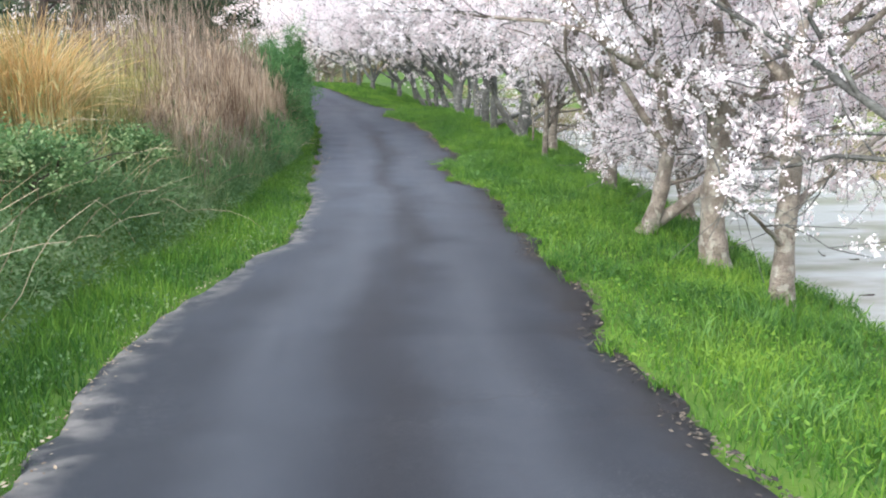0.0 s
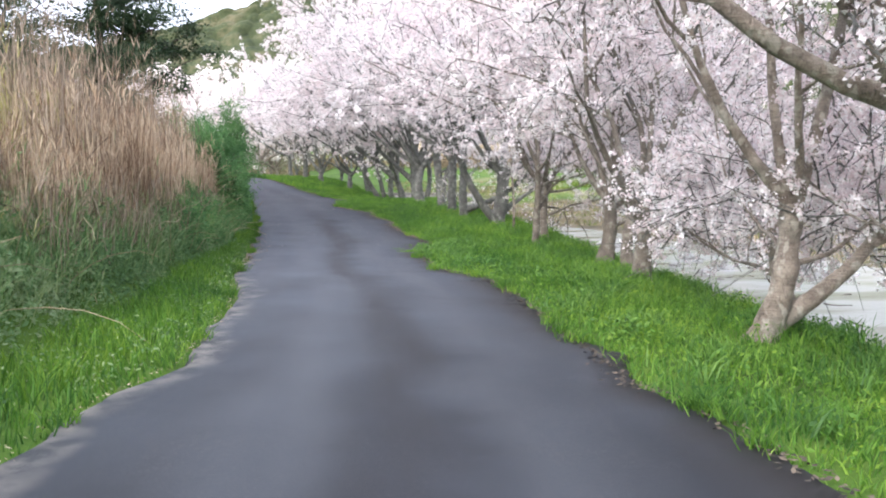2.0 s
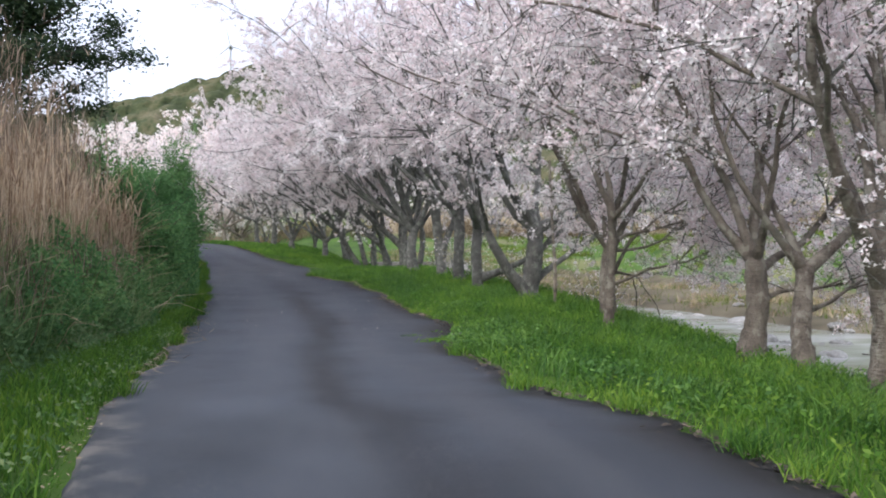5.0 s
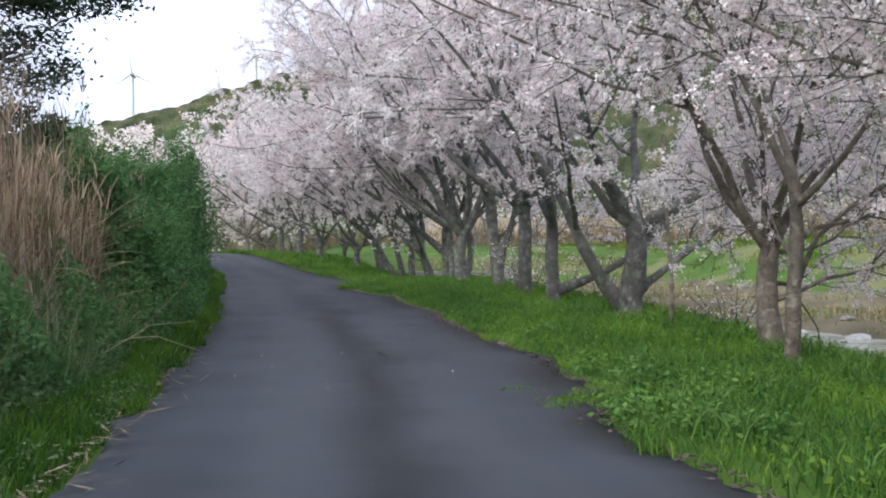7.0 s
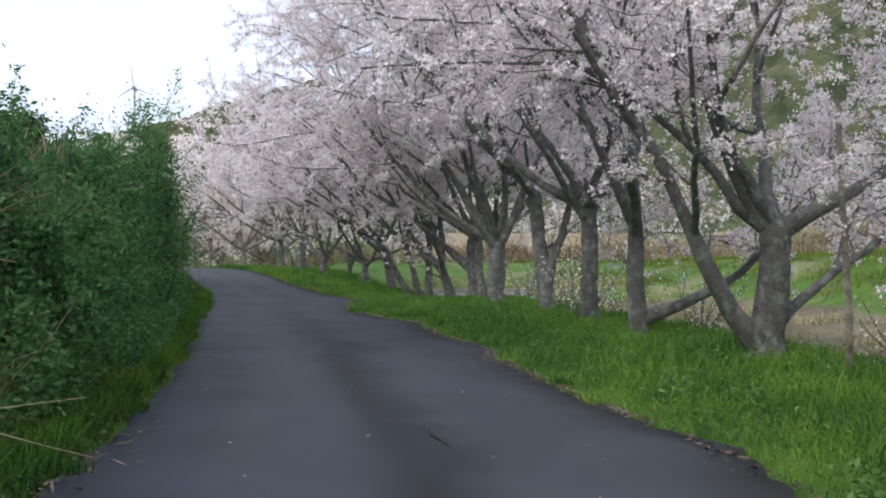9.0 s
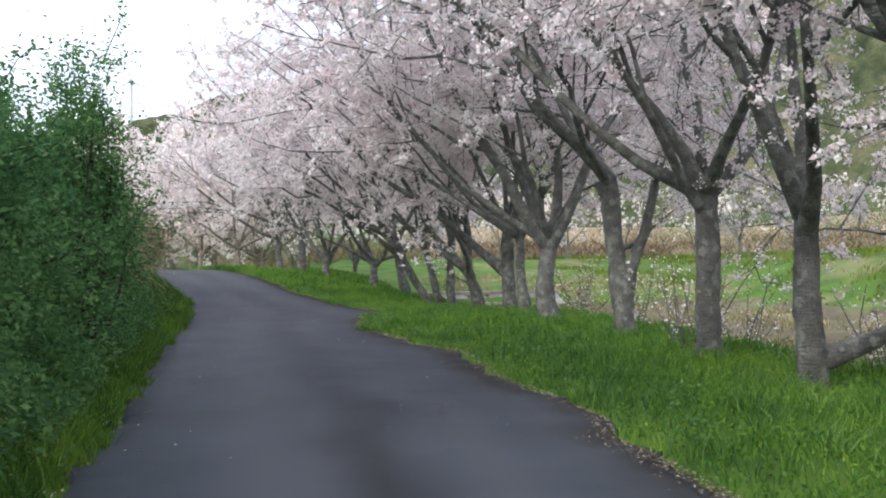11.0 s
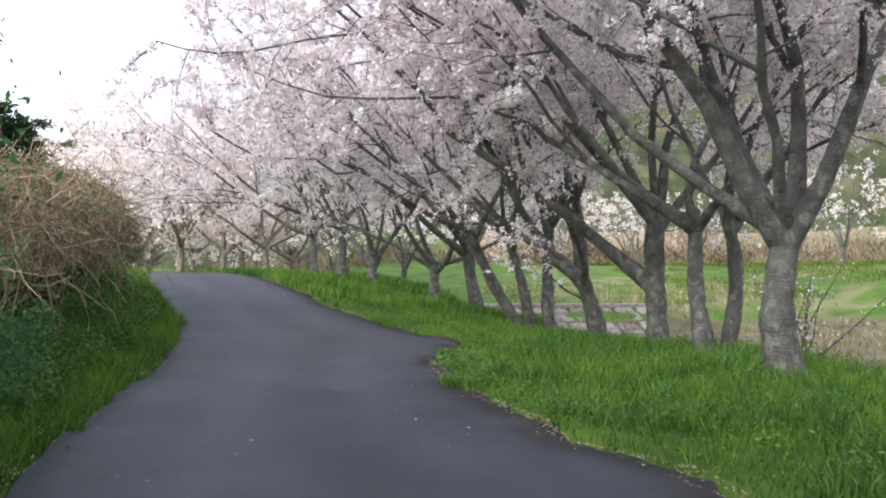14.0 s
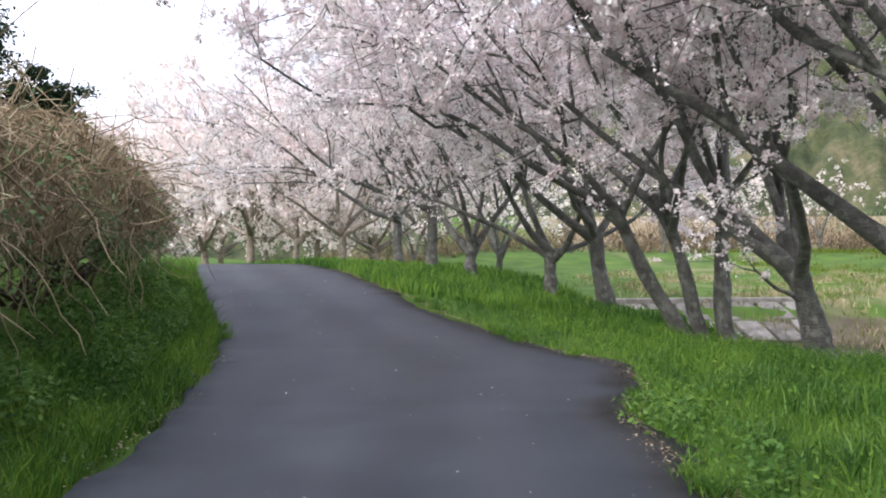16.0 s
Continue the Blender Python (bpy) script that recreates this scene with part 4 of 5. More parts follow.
b, f = strewn(rng, 26000, 44, 64, lambda y: right_edge(y) - 0.05, lambda y: shoulder(y) + 1.0)
stuff("verge_grass", blades(rng, b, rng.uniform(0.12, 0.32, len(b)), rng.uniform(0.02, 0.035, len(b)), 0.5), GRASS, "bright green grass on the rise beyond the crest", "grass")
# small-leaved herbs low in the grass
b, f = strewn(rng, 45000, -4, 42, lambda y: right_edge(y) + 0.05, lambda y: shoulder(y) + 0.3)
b = b[ripple(b[:, 0], b[:, 1], 1.6) + 0.6 * ripple(b[:, 0], b[:, 1], 4.1) > -0.3]
b[:, 2] += rng.uniform(0.02, 0.2, len(b))
stuff("verge_herbs", leaves(rng, b, np.full(len(b), 0.021), -0.4), GRASS, "soft small-leaved herbs among the grass", "weeds")
# darker tufts of broad weeds in it
centres, _ = strewn(rng, 260, -3, 40, lambda y: right_edge(y) + 0.25, lambda y: shoulder(y) + 0.3)
c = centres[rng.integers(0, len(centres), 15000)]
b = c + rng.normal(0, 0.11, c.shape) * (1, 1, 0)
stuff("weed_tufts", blades(rng, b, rng.uniform(0.12, 0.27, len(b)), rng.uniform(0.009, 0.018, len(b)), 0.9), GRASS_SHADE, "dark green weed tufts in the verge", "weeds")
# broad-leaved docks and clover patches near the edge of the lane
centres, _ = strewn(rng, 42, 2, 40, lambda y: right_edge(y) + 0.0, lambda y: right_edge(y) + 1.0)
c = centres[rng.integers(0, len(centres), 5200)]
b = c + rng.normal(0, 0.10, c.shape) * (1, 1, 0)
b[:, 2] += rng.uniform(0.02, 0.24, len(b))
stuff("dock_leaves", leaves(rng, b, np.full(len(b), 0.024), -0.2), GRASS_SHADE, "clumps of broad-leaved docks and clover in the verge", "weeds")
# tufts that creep over the crumbling edges of the asphalt
y = rng.uniform(-2, 44, 60)
side = rng.random(60) < 0.62
x = np.where(side, right_edge(y) - rng.uniform(0.0, 0.16, 60), left_edge(y) + rng.uniform(0.0, 0.12, 60))
c = np.stack([x, y, road_z(y)], 1)[rng.integers(0, 60, 5400)]
b = c + rng.normal(0, 0.045, c.shape) * (1, 1.6, 0)
stuff("edge_tufts", blades(rng, b, rng.uniform(0.05, 0.15, len(b)), rng.uniform(0.006, 0.011, len(b)), 1.1), GRASS, "small grass tufts growing over the broken edge", "grass")
# far levee turf
y = rng.uniform(10, 95, 40000)
x = rng.uniform(17, 28, 40000)
b = np.stack([x, y, land(x, y)], 1)
b = b[(b[:, 2] > -0.1 + 0.4 * ripple(x, y, 0.5)) & (ripple(x, y, 0.33) + 0.5 * ripple(x, y, 1.1) > 0.05)]
stuff("levee_grass", blades(rng, b, rng.uniform(0.15, 0.35, len(b)), rng.uniform(0.03, 0.05, len(b)), 0.9), LEVEE, "bright green grass on the far levee", "grass")
# dry reeds and scrub on the river bars
centres = np.stack([rng.uniform(5.6, 20, 420), rng.uniform(-6, 72, 420)], 1)
z = land(centres[:, 0], centres[:, 1])
keep = z > WATER_Z - 0.05
centres = np.column_stack([centres, z])[keep]
c = centres[rng.integers(0, len(centres), 11000)]
b = c + rng.normal(0, 0.3, c.shape) * (1, 1, 0)
stuff("bar_reeds", blades(rng, b, rng.uniform(0.1, 0.36, len(b)), rng.uniform(0.010, 0.024, len(b)), 1.0), VINE, "withered reeds and sedge on the muddy river bar", "reeds")
c = centres[rng.integers(0, len(centres), 11000)]
b = c + rng.normal(0.2, 0.7, c.shape) * (1, 1, 0)
b[:, 2] = land(b[:, 0], b[:, 1])
stuff("bar_grass", blades(rng, b, rng.uniform(0.08, 0.28, len(b)), rng.uniform(0.012, 0.026, len(b)), 1.0), LEVEE, "green sedge along the shore", "grass")

# narrow verge under the bank
b, f = strewn(rng, 50000, -6, 50, lambda y: left_edge(y) + 0.06, lambda y: left_edge(y) - 0.8 * verge_width(y) - 0.1)
h = np.clip(0.05 + 0.14 * np.clip(f * 2.5, 0.2, 1), 0.05, 0.3) * rng.uniform(0.6, 1.3, len(b))
stuff("verge_grass", blades(rng, b, h, rng.uniform(0.006, 0.014, len(b)), 0.6), GRASS, "low green grass at the foot of the bank", "grass")
b, f = strewn(rng, 22000, -6, 46, lambda y: left_edge(y) + 0.02, lambda y: left_edge(y) - verge_width(y) - 0.1)
b = b[ripple(b[:, 0], b[:, 1], 1.9) + 0.5 * ripple(b[:, 0], b[:, 1], 4.3) > -0.25]
b[:, 2] += rng.uniform(0.02, 0.17, len(b))
stuff("verge_herbs", leaves(rng, b, np.full(len(b), 0.019), -0.4), BANK, "soft low herbs in the grass under the bank", "weeds")
b, f = strewn(rng, 26000, 18, 50, lambda y: left_edge(y) + 0.0, lambda y: left_edge(y) - verge_width(y) - 0.5)
stuff("verge_weeds", blades(rng, b, rng.uniform(0.1, 0.34, len(b)), rng.uniform(0.008, 0.016, len(b)), 0.8), GRASS, "green grass at the foot of the shrubs", "grass")


# a mat of creeping weeds over the asphalt where the verge draws back
c = np.stack([1.25 + 0.85 * rng.uniform(0, 1, 26) ** 0.6, rng.normal(15.3, 0.35, 26), np.zeros(26)], 1)
b = c[rng.integers(0, 26, 1000)] + rng.normal(0, 0.05, (1000, 3)) * (1.8, 0.8, 0)
b[:, 2] = road_z(b[:, 1]) + 0.02
stuff("creeping_weeds", blades(rng, b, rng.uniform(0.015, 0.045, len(b)), rng.uniform(0.006, 0.012, len(b)), 1.8), GRASS, "mat of creeping weeds over the edge of the asphalt", "weeds")


def arcs(rng, bases, reach, radius, n_seg=5, rise=0.8):
    """Arching stems from each base."""
    out = []
    for p in bases:
        a = rng.uniform(0, 360)
        out.append(tube(grow(rng, p, bearing(a, rng.uniform(35, 80)), reach * rng.uniform(0.6, 1.4), n_seg, 0.18, -0.22 * rise), np.linspace(radius, radius * 0.5, n_seg + 1), 3))
    return joined(out)


# weeds and brambles that cover the bank
def thicket(y0, y1, near, deep, n, size, tall, material, name, label, seed):
    r = np.random.default_rng(seed)
    y = r.uniform(y0, y1, n)
    x = left_edge(y) - verge_width(y) - near - deep * r.uniform(0, 1, n) ** 0.8
    lump = np.clip(0.55 + 0.55 * ripple(x, y, 0.9) + 0.3 * ripple(x + 5, y, 2.3), 0.1, 1.35)
    z = land(x, y) + tall * lump * r.uniform(0, 1, n) ** 0.6
    return stuff(name, leaves(r, np.stack([x, y, z], 1), np.full(n, size)), material, label, "weeds")


thicket(-6, 20, 0.0, 1.9, 58000, 0.030, 0.48, WEED, "bank_weeds", "grey-green weeds and brambles covering the bank", 61)
thicket(-6, 21, -0.15, 0.8, 18000, 0.027, 0.35, WEED, "bank_weeds", "low green weeds at the foot of the bank", 62)
b, _ = strewn(rng, 20000, -6, 20, lambda y: left_edge(y) - verge_width(y) - 0.1, lambda y: left_edge(y) - verge_width(y) - 2.4)
stuff("bank_grass", blades(rng, b, rng.uniform(0.2, 0.55, len(b)), rng.uniform(0.005, 0.010, len(b)), 1.2), BANK, "long tousled grass on the bank", "grass")
b, _ = strewn(rng, 420, -6, 20, lambda y: left_edge(y) - verge_width(y) - 0.1, lambda y: left_edge(y) - verge_width(y) - 1.8)
stuff("bramble_stems", arcs(rng, b, 1.0, 0.005), VINE, "pale arching bramble stems", "brambles")

thicket(4.5, 20.5, 0.1, 1.0, 22000, 0.028, 0.5, WEED, "bank_weeds", "tall soft weeds in front of the dry reeds", 65)
b, _ = strewn(rng, 3000, 4.5, 20.5, lambda y: left_edge(y) - verge_width(y) - 0.05, lambda y: left_edge(y) - verge_width(y) - 1.25)
stuff("bank_grass", blades(rng, b, rng.uniform(0.4, 0.8, len(b)), rng.uniform(0.006, 0.011, len(b)), 0.9), BANK, "tall green grass in front of the dry reeds", "grass")

# dry reed stand on top of the bank
def reeds(seed, n, y0, y1, near, far, tall, material, name, label, thick=0.013):
    r = np.random.default_rng(seed)
    y = r.uniform(y0, y1, n)
    x = left_edge(y) - verge_width(y) - near - (far - near) * r.uniform(0, 1, n)
    base = np.stack([x, y, land(x, y)], 1)
    h = tall * r.uniform(0.45, 1.2, n) * np.clip(0.82 + 0.22 * ripple(x, y, 0.9) + 0.28 * ripple(x + 7, y, 2.6), 0.3, 1.3)
    stems = blades(r, base, h, np.full(n, thick), 0.07)
    top = base + np.stack([r.normal(0, 0.06, n), r.normal(0, 0.06, n), h * 0.93], 1)
    some = r.random(n) < 0.3
    plume = blades(r, top[some].repeat(3, 0), r.uniform(0.12, 0.3, some.sum() * 3), np.full(some.sum() * 3, 0.013), 0.8)
    low = base + np.stack([r.normal(0, 0.05, n), r.normal(0, 0.05, n), h * r.uniform(0.2, 0.75, n)], 1)
    flags = blades(r, low, r.uniform(0.25, 0.6, n), np.full(n, 0.011), 0.4)
    return stuff(name, joined([stems, plume, flags]), material, label, "reeds")


reeds(71, 7500, 9.0, 22.6, 0.5, 3.4, 1.75, STRAW, "dry_reeds", "tall dry tan reeds on the bank")
reeds(72, 2200, 7, 20, 0.5, 1.3, 1.15, STRAW, "dry_reeds", "shorter russet reeds at the edge of the stand")
reeds(78, 3000, 8.2, 22.0, 0.9, 3.6, 2.9, STALK, "dry_reeds", "tall thin brown reeds with dark plumes", 0.011)
reeds(79, 2400, 4.5, 11, 1.3, 3.4, 1.5, SALLOW, "dry_reeds", "yellow-green reeds among the dry ones", 0.011)
reeds(84, 1300, 6.5, 19, 0.25, 1.2, 0.75, STALK, "dry_reeds", "short purplish-brown dead stalks at the foot of the reeds", 0.011)
reeds(80, 350, -4, 16, 0.5, 1.8, 0.6, SALLOW, "bank_stalks", "bleached stalks and yellowing grass on the bank", 0.009)
reeds(82, 500, 6, 20, 0.3, 2.2, 0.9, BANK, "green_reeds", "green stalks mixed into the foot of the dry reeds", 0.012)
reeds(73, 1500, -6, 6, 2.2, 5.0, 1.6, SALLOW, "dry_reeds", "thin yellowing reeds behind the pampas grass")
reeds(74, 2400, -4, 10, 3.2, 5.5, 1.6, GRASS_SHADE, "green_reeds", "green reeds behind the bank", 0.014)


def pampas(seed, place, tall, wide, n, label, material):
    """A fountain of long dry leaves that arch out and droop, with short upright stems in the middle."""
    r = np.random.default_rng(seed)
    root = thing("pampas_grass", place, label, "grass", "pampas clumps")
    base = r.normal(0, wide * 0.2, (n, 3)) * (1, 1, 0)
    part("stems", mesh_of("stems", *blades(r, base, tall * r.uniform(0.5, 1.05, n), np.full(n, 0.010), 0.3), material), root, kind="stuff")
    out = []
    for _ in range(n // 2):
        a, start = r.uniform(0, 360), r.normal(0, wide * 0.16, 3) * (1, 1, 0)
        line = grow(r, start, bearing(a, r.uniform(62, 88)), tall * r.uniform(0.8, 1.45), 8, 0.06, -0.13 * r.uniform(0.5, 1.4))
        out.append(tube(line, np.linspace(0.007, 0.002, 9), 3))
    part("leaves", mesh_of("leaves", *joined(out), material), root, kind="stuff")
    return root


pampas(75, on_bank(-4.65, 5.2), 1.35, 1.0, 1500, "large golden dry pampas clump on the bank", GOLD)
pampas(76, on_bank(-3.75, 7.4), 0.8, 0.5, 420, "small bleached straw clump, leaning and drooping", STRAW)
pampas(78, on_bank(-3.6, 8.6), 0.6, 0.5, 300, "small bleached straw clump, leaning and drooping", STRAW)
pampas(79, on_bank(-3.35, 19.6), 1.2, 0.9, 700, "drooping tan clump at the end of the reed stand", STRAW)
pampas(77, on_bank(-5.8, 4.2), 1.3, 0.9, 800, "golden dry pampas clump behind another", GOLD)


def shrub(seed, place, radii, n, size, label, material=None, name="shrub", twigs=26, group="shrubs on the bank"):
    """A leafy shrub: stems from the ground and leaf clumps round many centres, thinner outwards."""
    r = np.random.default_rng(seed)
    root = thing(name, place, label, "shrub", group)
    radii = np.array(radii)
    m = 60
    dirs = r.normal(size=(m, 3))
    dirs /= np.linalg.norm(dirs, axis=1, keepdims=True)
    dirs[:, 2] = np.abs(dirs[:, 2]) * 1.2 - 0.35
    centres = dirs * radii * r.uniform(0.45, 1.2, (m, 1)) + (0, 0, radii[2] * 0.75)
    centres[:, 2] = np.maximum(centres[:, 2], 0.12)
    pieces, sprays = [], []
    for c in centres[:twigs]:
        line = np.linspace((r.normal(0, 0.12), r.normal(0, 0.12), -0.05), c * (1.0, 1.0, 1.0), 5) + r.normal(0, 0.04, (5, 3))
        pieces.append(tube(line, np.linspace(0.03, 0.008, 5), 4))
    for _ in range(twigs):
        c = centres[r.integers(0, m)]
        shoot = grow(r, c, c * (1.2, 1.2, 0.6) + (0, 0, 0.2), r.uniform(0.3, 0.9), 4, 0.22, -0.06)
        pieces.append(tube(shoot, np.linspace(0.008, 0.003, 5), 3))
        if name == "shrub":
            sprays.append((shoot[1:, None] + r.normal(0, 0.055, (4, 20, 3))).reshape(-1, 3))
    part("stemwork", mesh_of("stemwork", *joined(pieces), BARK_DARK), root, kind="stuff")
    c = centres[r.integers(0, m, n)]
    p = c + r.normal(0, 1, (n, 3)) * (radii.mean() * 0.15 * r.uniform(0.5, 1.5, m))[r.integers(0, m, n)][:, None] * r.uniform(0.3, 1.3, (n, 1))
    p = np.concatenate([p] + sprays)
    p = p[p[:, 2] > 0]
    part("foliage", mesh_of("foliage", *leaves(r, p, np.full(len(p), size)), material or SHRUB), root, kind="stuff")
    return root


EVER = "dense dark evergreen shrub at the lane's edge"
shrub(81, on_bank(-2.8, 20.6), (0.62, 1.1, 0.8), 15000, 0.029, EVER)
shrub(82, on_bank(-3.15, 22.9), (0.9, 1.4, 1.0), 21000, 0.029, EVER)
shrub(83, on_bank(-3.55, 25.4), (1.15, 1.5, 1.35), 24000, 0.029, EVER)
shrub(84, on_bank(-3.75, 28.4), (1.1, 1.5, 1.75), 24000, 0.029, "tall dark evergreen shrub overgrown with vines", SHRUB)
shrub(85, on_bank(-4.2, 31.0), (1.15, 1.3, 1.5), 21000, 0.029, EVER)
shrub(88, on_bank(-2.95, 20.4), (0.42, 0.5, 1.2), 8000, 0.029, "slim leafy shoots rising above the shrubs")
shrub(89, on_bank(-3.05, 28.8), (0.5, 0.6, 2.15), 11000, 0.029, "tall leafy top of an evergreen shrub with vine shoots")
shrub(86, on_bank(-5.0, 27.0), (1.4, 2.6, 1.45), 15000, 0.040, EVER)
shrub(87, on_bank(-5.2, 23.0), (1.4, 2.0, 1.2), 12000, 0.040, EVER)
MOUND = "rounded mound of fresh green weeds on the bank"
shrub(171, on_bank(-4.1, 2.6), (0.8, 1.0, 0.42), 9000, 0.026, MOUND, BANK, "weed_mound", 6, "weed mounds on the bank")
shrub(172, on_bank(-3.6, 5.3), (0.6, 0.8, 0.36), 7000, 0.026, MOUND, BANK, "weed_mound", 6, "weed mounds on the bank")
shrub(173, on_bank(-3.3, 8.6), (0.5, 0.9, 0.32), 6000, 0.026, "rounded mound of grey-green weeds on the bank", WEED, "weed_mound", 6, "weed mounds on the bank")
thicket(12.5, 20.5, 0.0, 0.95, 34000, 0.028, 0.95, SHRUB, "bramble_thicket", "dark green brambles and weeds in front of the reeds", 66)
thicket(19.3, 33, -0.2, 1.1, 36000, 0.030, 1.25, SHRUB, "shrub_skirt", "low dark leaves filling the foot of the shrubs", 63)
thicket(32, 48, -0.2, 1.1, 26000, 0.028, 0.6, GRASS_SHADE, "hedge_skirt", "green weeds filling the foot of the hedge", 64)


def hedge(seed, place, radii, n, label):
    """Overgrown hedge: dark leaves inside, a tangle of dry vines over them."""
    r = np.random.default_rng(seed)
    root = shrub(seed, place, radii, n, 0.03, label, WEED, "overgrown_hedge", 16, "overgrown hedge along the lane")
    radii = np.array(radii)
    out = []
    for _ in range(520):
        a, e = r.uniform(0, 360), r.uniform(-5, 75)
        p = bearing(a, e) * radii * r.uniform(0.85, 1.05) + (0, 0, radii[2] * 0.7)
        d = np.cross(bearing(a, e), r.normal(size=3))
        out.append(tube(grow(r, p, d, r.uniform(0.5, 1.3), 6, 0.28, -0.08), np.linspace(0.010, 0.004, 7), 3))
    part("vines", mesh_of("vines", *joined(out), VINE), root, "tangled pale dry vines", "stuff")
    p = r.normal(size=(9000, 3))
    p /= np.linalg.norm(p, axis=1, keepdims=True)
    p[:, 2] = np.abs(p[:, 2])
    p = p * radii * r.uniform(0.85, 1.1, (9000, 1)) + (0, 0, radii[2] * 0.55)
    part("dry_brush", mesh_of("dry_brush", *blades(r, p, r.uniform(0.12, 0.34, 9000), np.full(9000, 0.008), 1.2), VINE), root, "short straw-coloured twigs", "stuff")
    return root


OLD = "overgrown hedge smothered in dry brown vines"
hedge(91, on_bank(-4.65, 34.2), (1.1, 1.3, 0.95), 5500, OLD)
hedge(92, on_bank(-4.9, 36.4), (1.15, 1.5, 1.05), 5500, OLD)
hedge(93, on_bank(-5.2, 39.0), (1.2, 1.6, 1.15), 5500, OLD)
hedge(94, on_bank(-5.7, 41.6), (1.2, 1.5, 1.05), 5000, OLD)
hedge(95, on_bank(-6.9, 44.0), (1.1, 1.4, 0.8), 4500, OLD)


def pine(seed, place, tall, wide, n, label, bare=0.35, material=None, lean=(0, 3), extra=(), needle=0.0):
    """An evergreen tree with layered, gappy clumps of needles on side branches."""
    r = np.random.default_rng(seed)
    root = thing("pine_tree", place, label, "tree", "evergreen trees behind the bank")
    line = grow(r, (0, 0, -0.1), bearing(lean[0], 90 - lean[1]), tall, 9, 0.06, 0.02)
    part("trunk", mesh_of("trunk", *tube(line, np.linspace(0.022 * tall, 0.03, 10), 9, r, 0.06), BARK_DARK, True), root)
    pieces, clumps = [], []
    boughs = [(q, r.uniform(0, 360), r.uniform(-5, 30), 0) for q in np.linspace(bare, 0.98, 26)] + list(extra)
    for q, az, el, far in boughs:
        k = q * 9
        i = min(int(k), 8)
        at = line[i] + (line[i + 1] - line[i]) * (k - i)
        reach = far or wide * (1.15 - q) * r.uniform(0.6, 1.2) + 0.3
        out = grow(r, at, bearing(az, el), reach, 6, 0.14, 0.02)
        pieces.append(tube(out, np.linspace(0.035, 0.008, 7), 4))
        for w in (0.5, 0.68, 0.82, 0.95, 1.0):
            clumps.append(out[int(w * 6)] + r.normal(0, 0.18, 3))
    part("brushwood", mesh_of("brushwood", *joined(pieces), BARK_DARK), root, kind="stuff")
    clumps = np.array(clumps)
    c = clumps[r.integers(0, len(clumps), n)]
    p = c + r.normal(0, 1, (n, 3)) * (0.17, 0.17, 0.09) * (0.6 + 0.08 * tall)
    part("needles", mesh_of("needles", *leaves(r, p, np.full(n, needle or 0.024 + 0.003 * tall), 0.0), material or PINE), root, kind="stuff")
    return root


DARK = "dark evergreen tree behind the reed bank"
pine(101, on_bank(-5.9, 21.6), 7.0, 3.0, 46000, "dark pine with spreading gappy branches behind the bank", 0.16, needle=0.042, extra=[(0.2, -10, 10, 2.6), (0.26, 25, 14, 2.6), (0.3, -60, 10, 2.8), (0.36, 5, 12, 2.9), (0.45, -15, 8, 2.8), (0.55, 20, 5, 2.6), (0.6, -40, 10, 2.6), (0.5, -75, 8, 2.8)])
pine(102, on_bank(-8.5, 16.5), 7.2, 3.0, 12000, DARK)
pine(112, on_bank(-8.2, 19.4), 9.0, 3.4, 12000, DARK, 0.25)
pine(113, on_bank(-6.6, 24.6), 4.4, 2.6, 14000, "low dark evergreen tree behind the shrubs", 0.05)
pine(103, on_bank(-9.0, 23.5), 7.6, 3.2, 12000, DARK)
pine(104, on_bank(-11.5, 29.5), 7.6, 3.4, 9000, DARK, 0.15)
pine(105, on_bank(-12.5, 20.5), 8.5, 3.6, 9000, DARK, 0.1)
pine(106, on_bank(-15.0, 33), 8.0, 3.6, 8000, DARK, 0.1)
pine(107, on_bank(-10.5, 11.5), 7.0, 3.2, 8000, DARK, 0.1)
pine(108, on_bank(-12.9, 51.5), 5.9, 2.6, 15000, "distant spreading pine above the hedge", 0.6, needle=0.065)
pine(109, on_bank(-11.2, 52.3), 4.6, 2.0, 24000, "dark bushy conifer above the hedge", 0.05, needle=0.065)
pine(110, on_bank(-17, 26), 9, 3.8, 8000, DARK, 0.1)
pine(111, on_bank(-14.5, 14), 8.5, 3.8, 8000, DARK, 0.1)


# bare brown scrub and brambles along the top of the far levee and the foot of the hill
def scrub(seed, n, x0, x1, y0, y1, tall, size, material, label):
    r = np.random.default_rng(seed)
    x, y = r.uniform(x0, x1, n), r.uniform(y0, y1, n)
    keep = ripple(x, y, 0.25) + 0.6 * ripple(x + 3, y, 0.7) > -0.25
    x, y = x[keep], y[keep]
    z = land(x, y) + tall * np.clip(0.6 + 0.5 * ripple(x, y, 0.5), 0.1, 1.2) * r.uniform(0, 1, len(x))
    return stuff("far_scrub", blades(r, np.stack([x, y, z], 1), r.uniform(0.4, 1.1, len(x)) * size * 5, np.full(len(x), size * 0.45), 1.9), material, label, "scrub")


scrub(115, 15000, 28.5, 36, 22, 110, 2.0, 0.10, SCRUB, "bare brown scrub along the top of the far levee")
scrub(116, 12000, -10, 30, 90, 100, 2.2, 0.13, SCRUB, "bare brown scrub at the foot of the hill")
scrub(117, 1500, 20, 28, 20, 95, 0.5, 0.06, SCRUB, "withered grass on the slope of the far levee")
scrub(118, 3500, 32, 44, 25, 110, 3.2, 0.14, WEED, "greenish bushes at the foot of the hill")

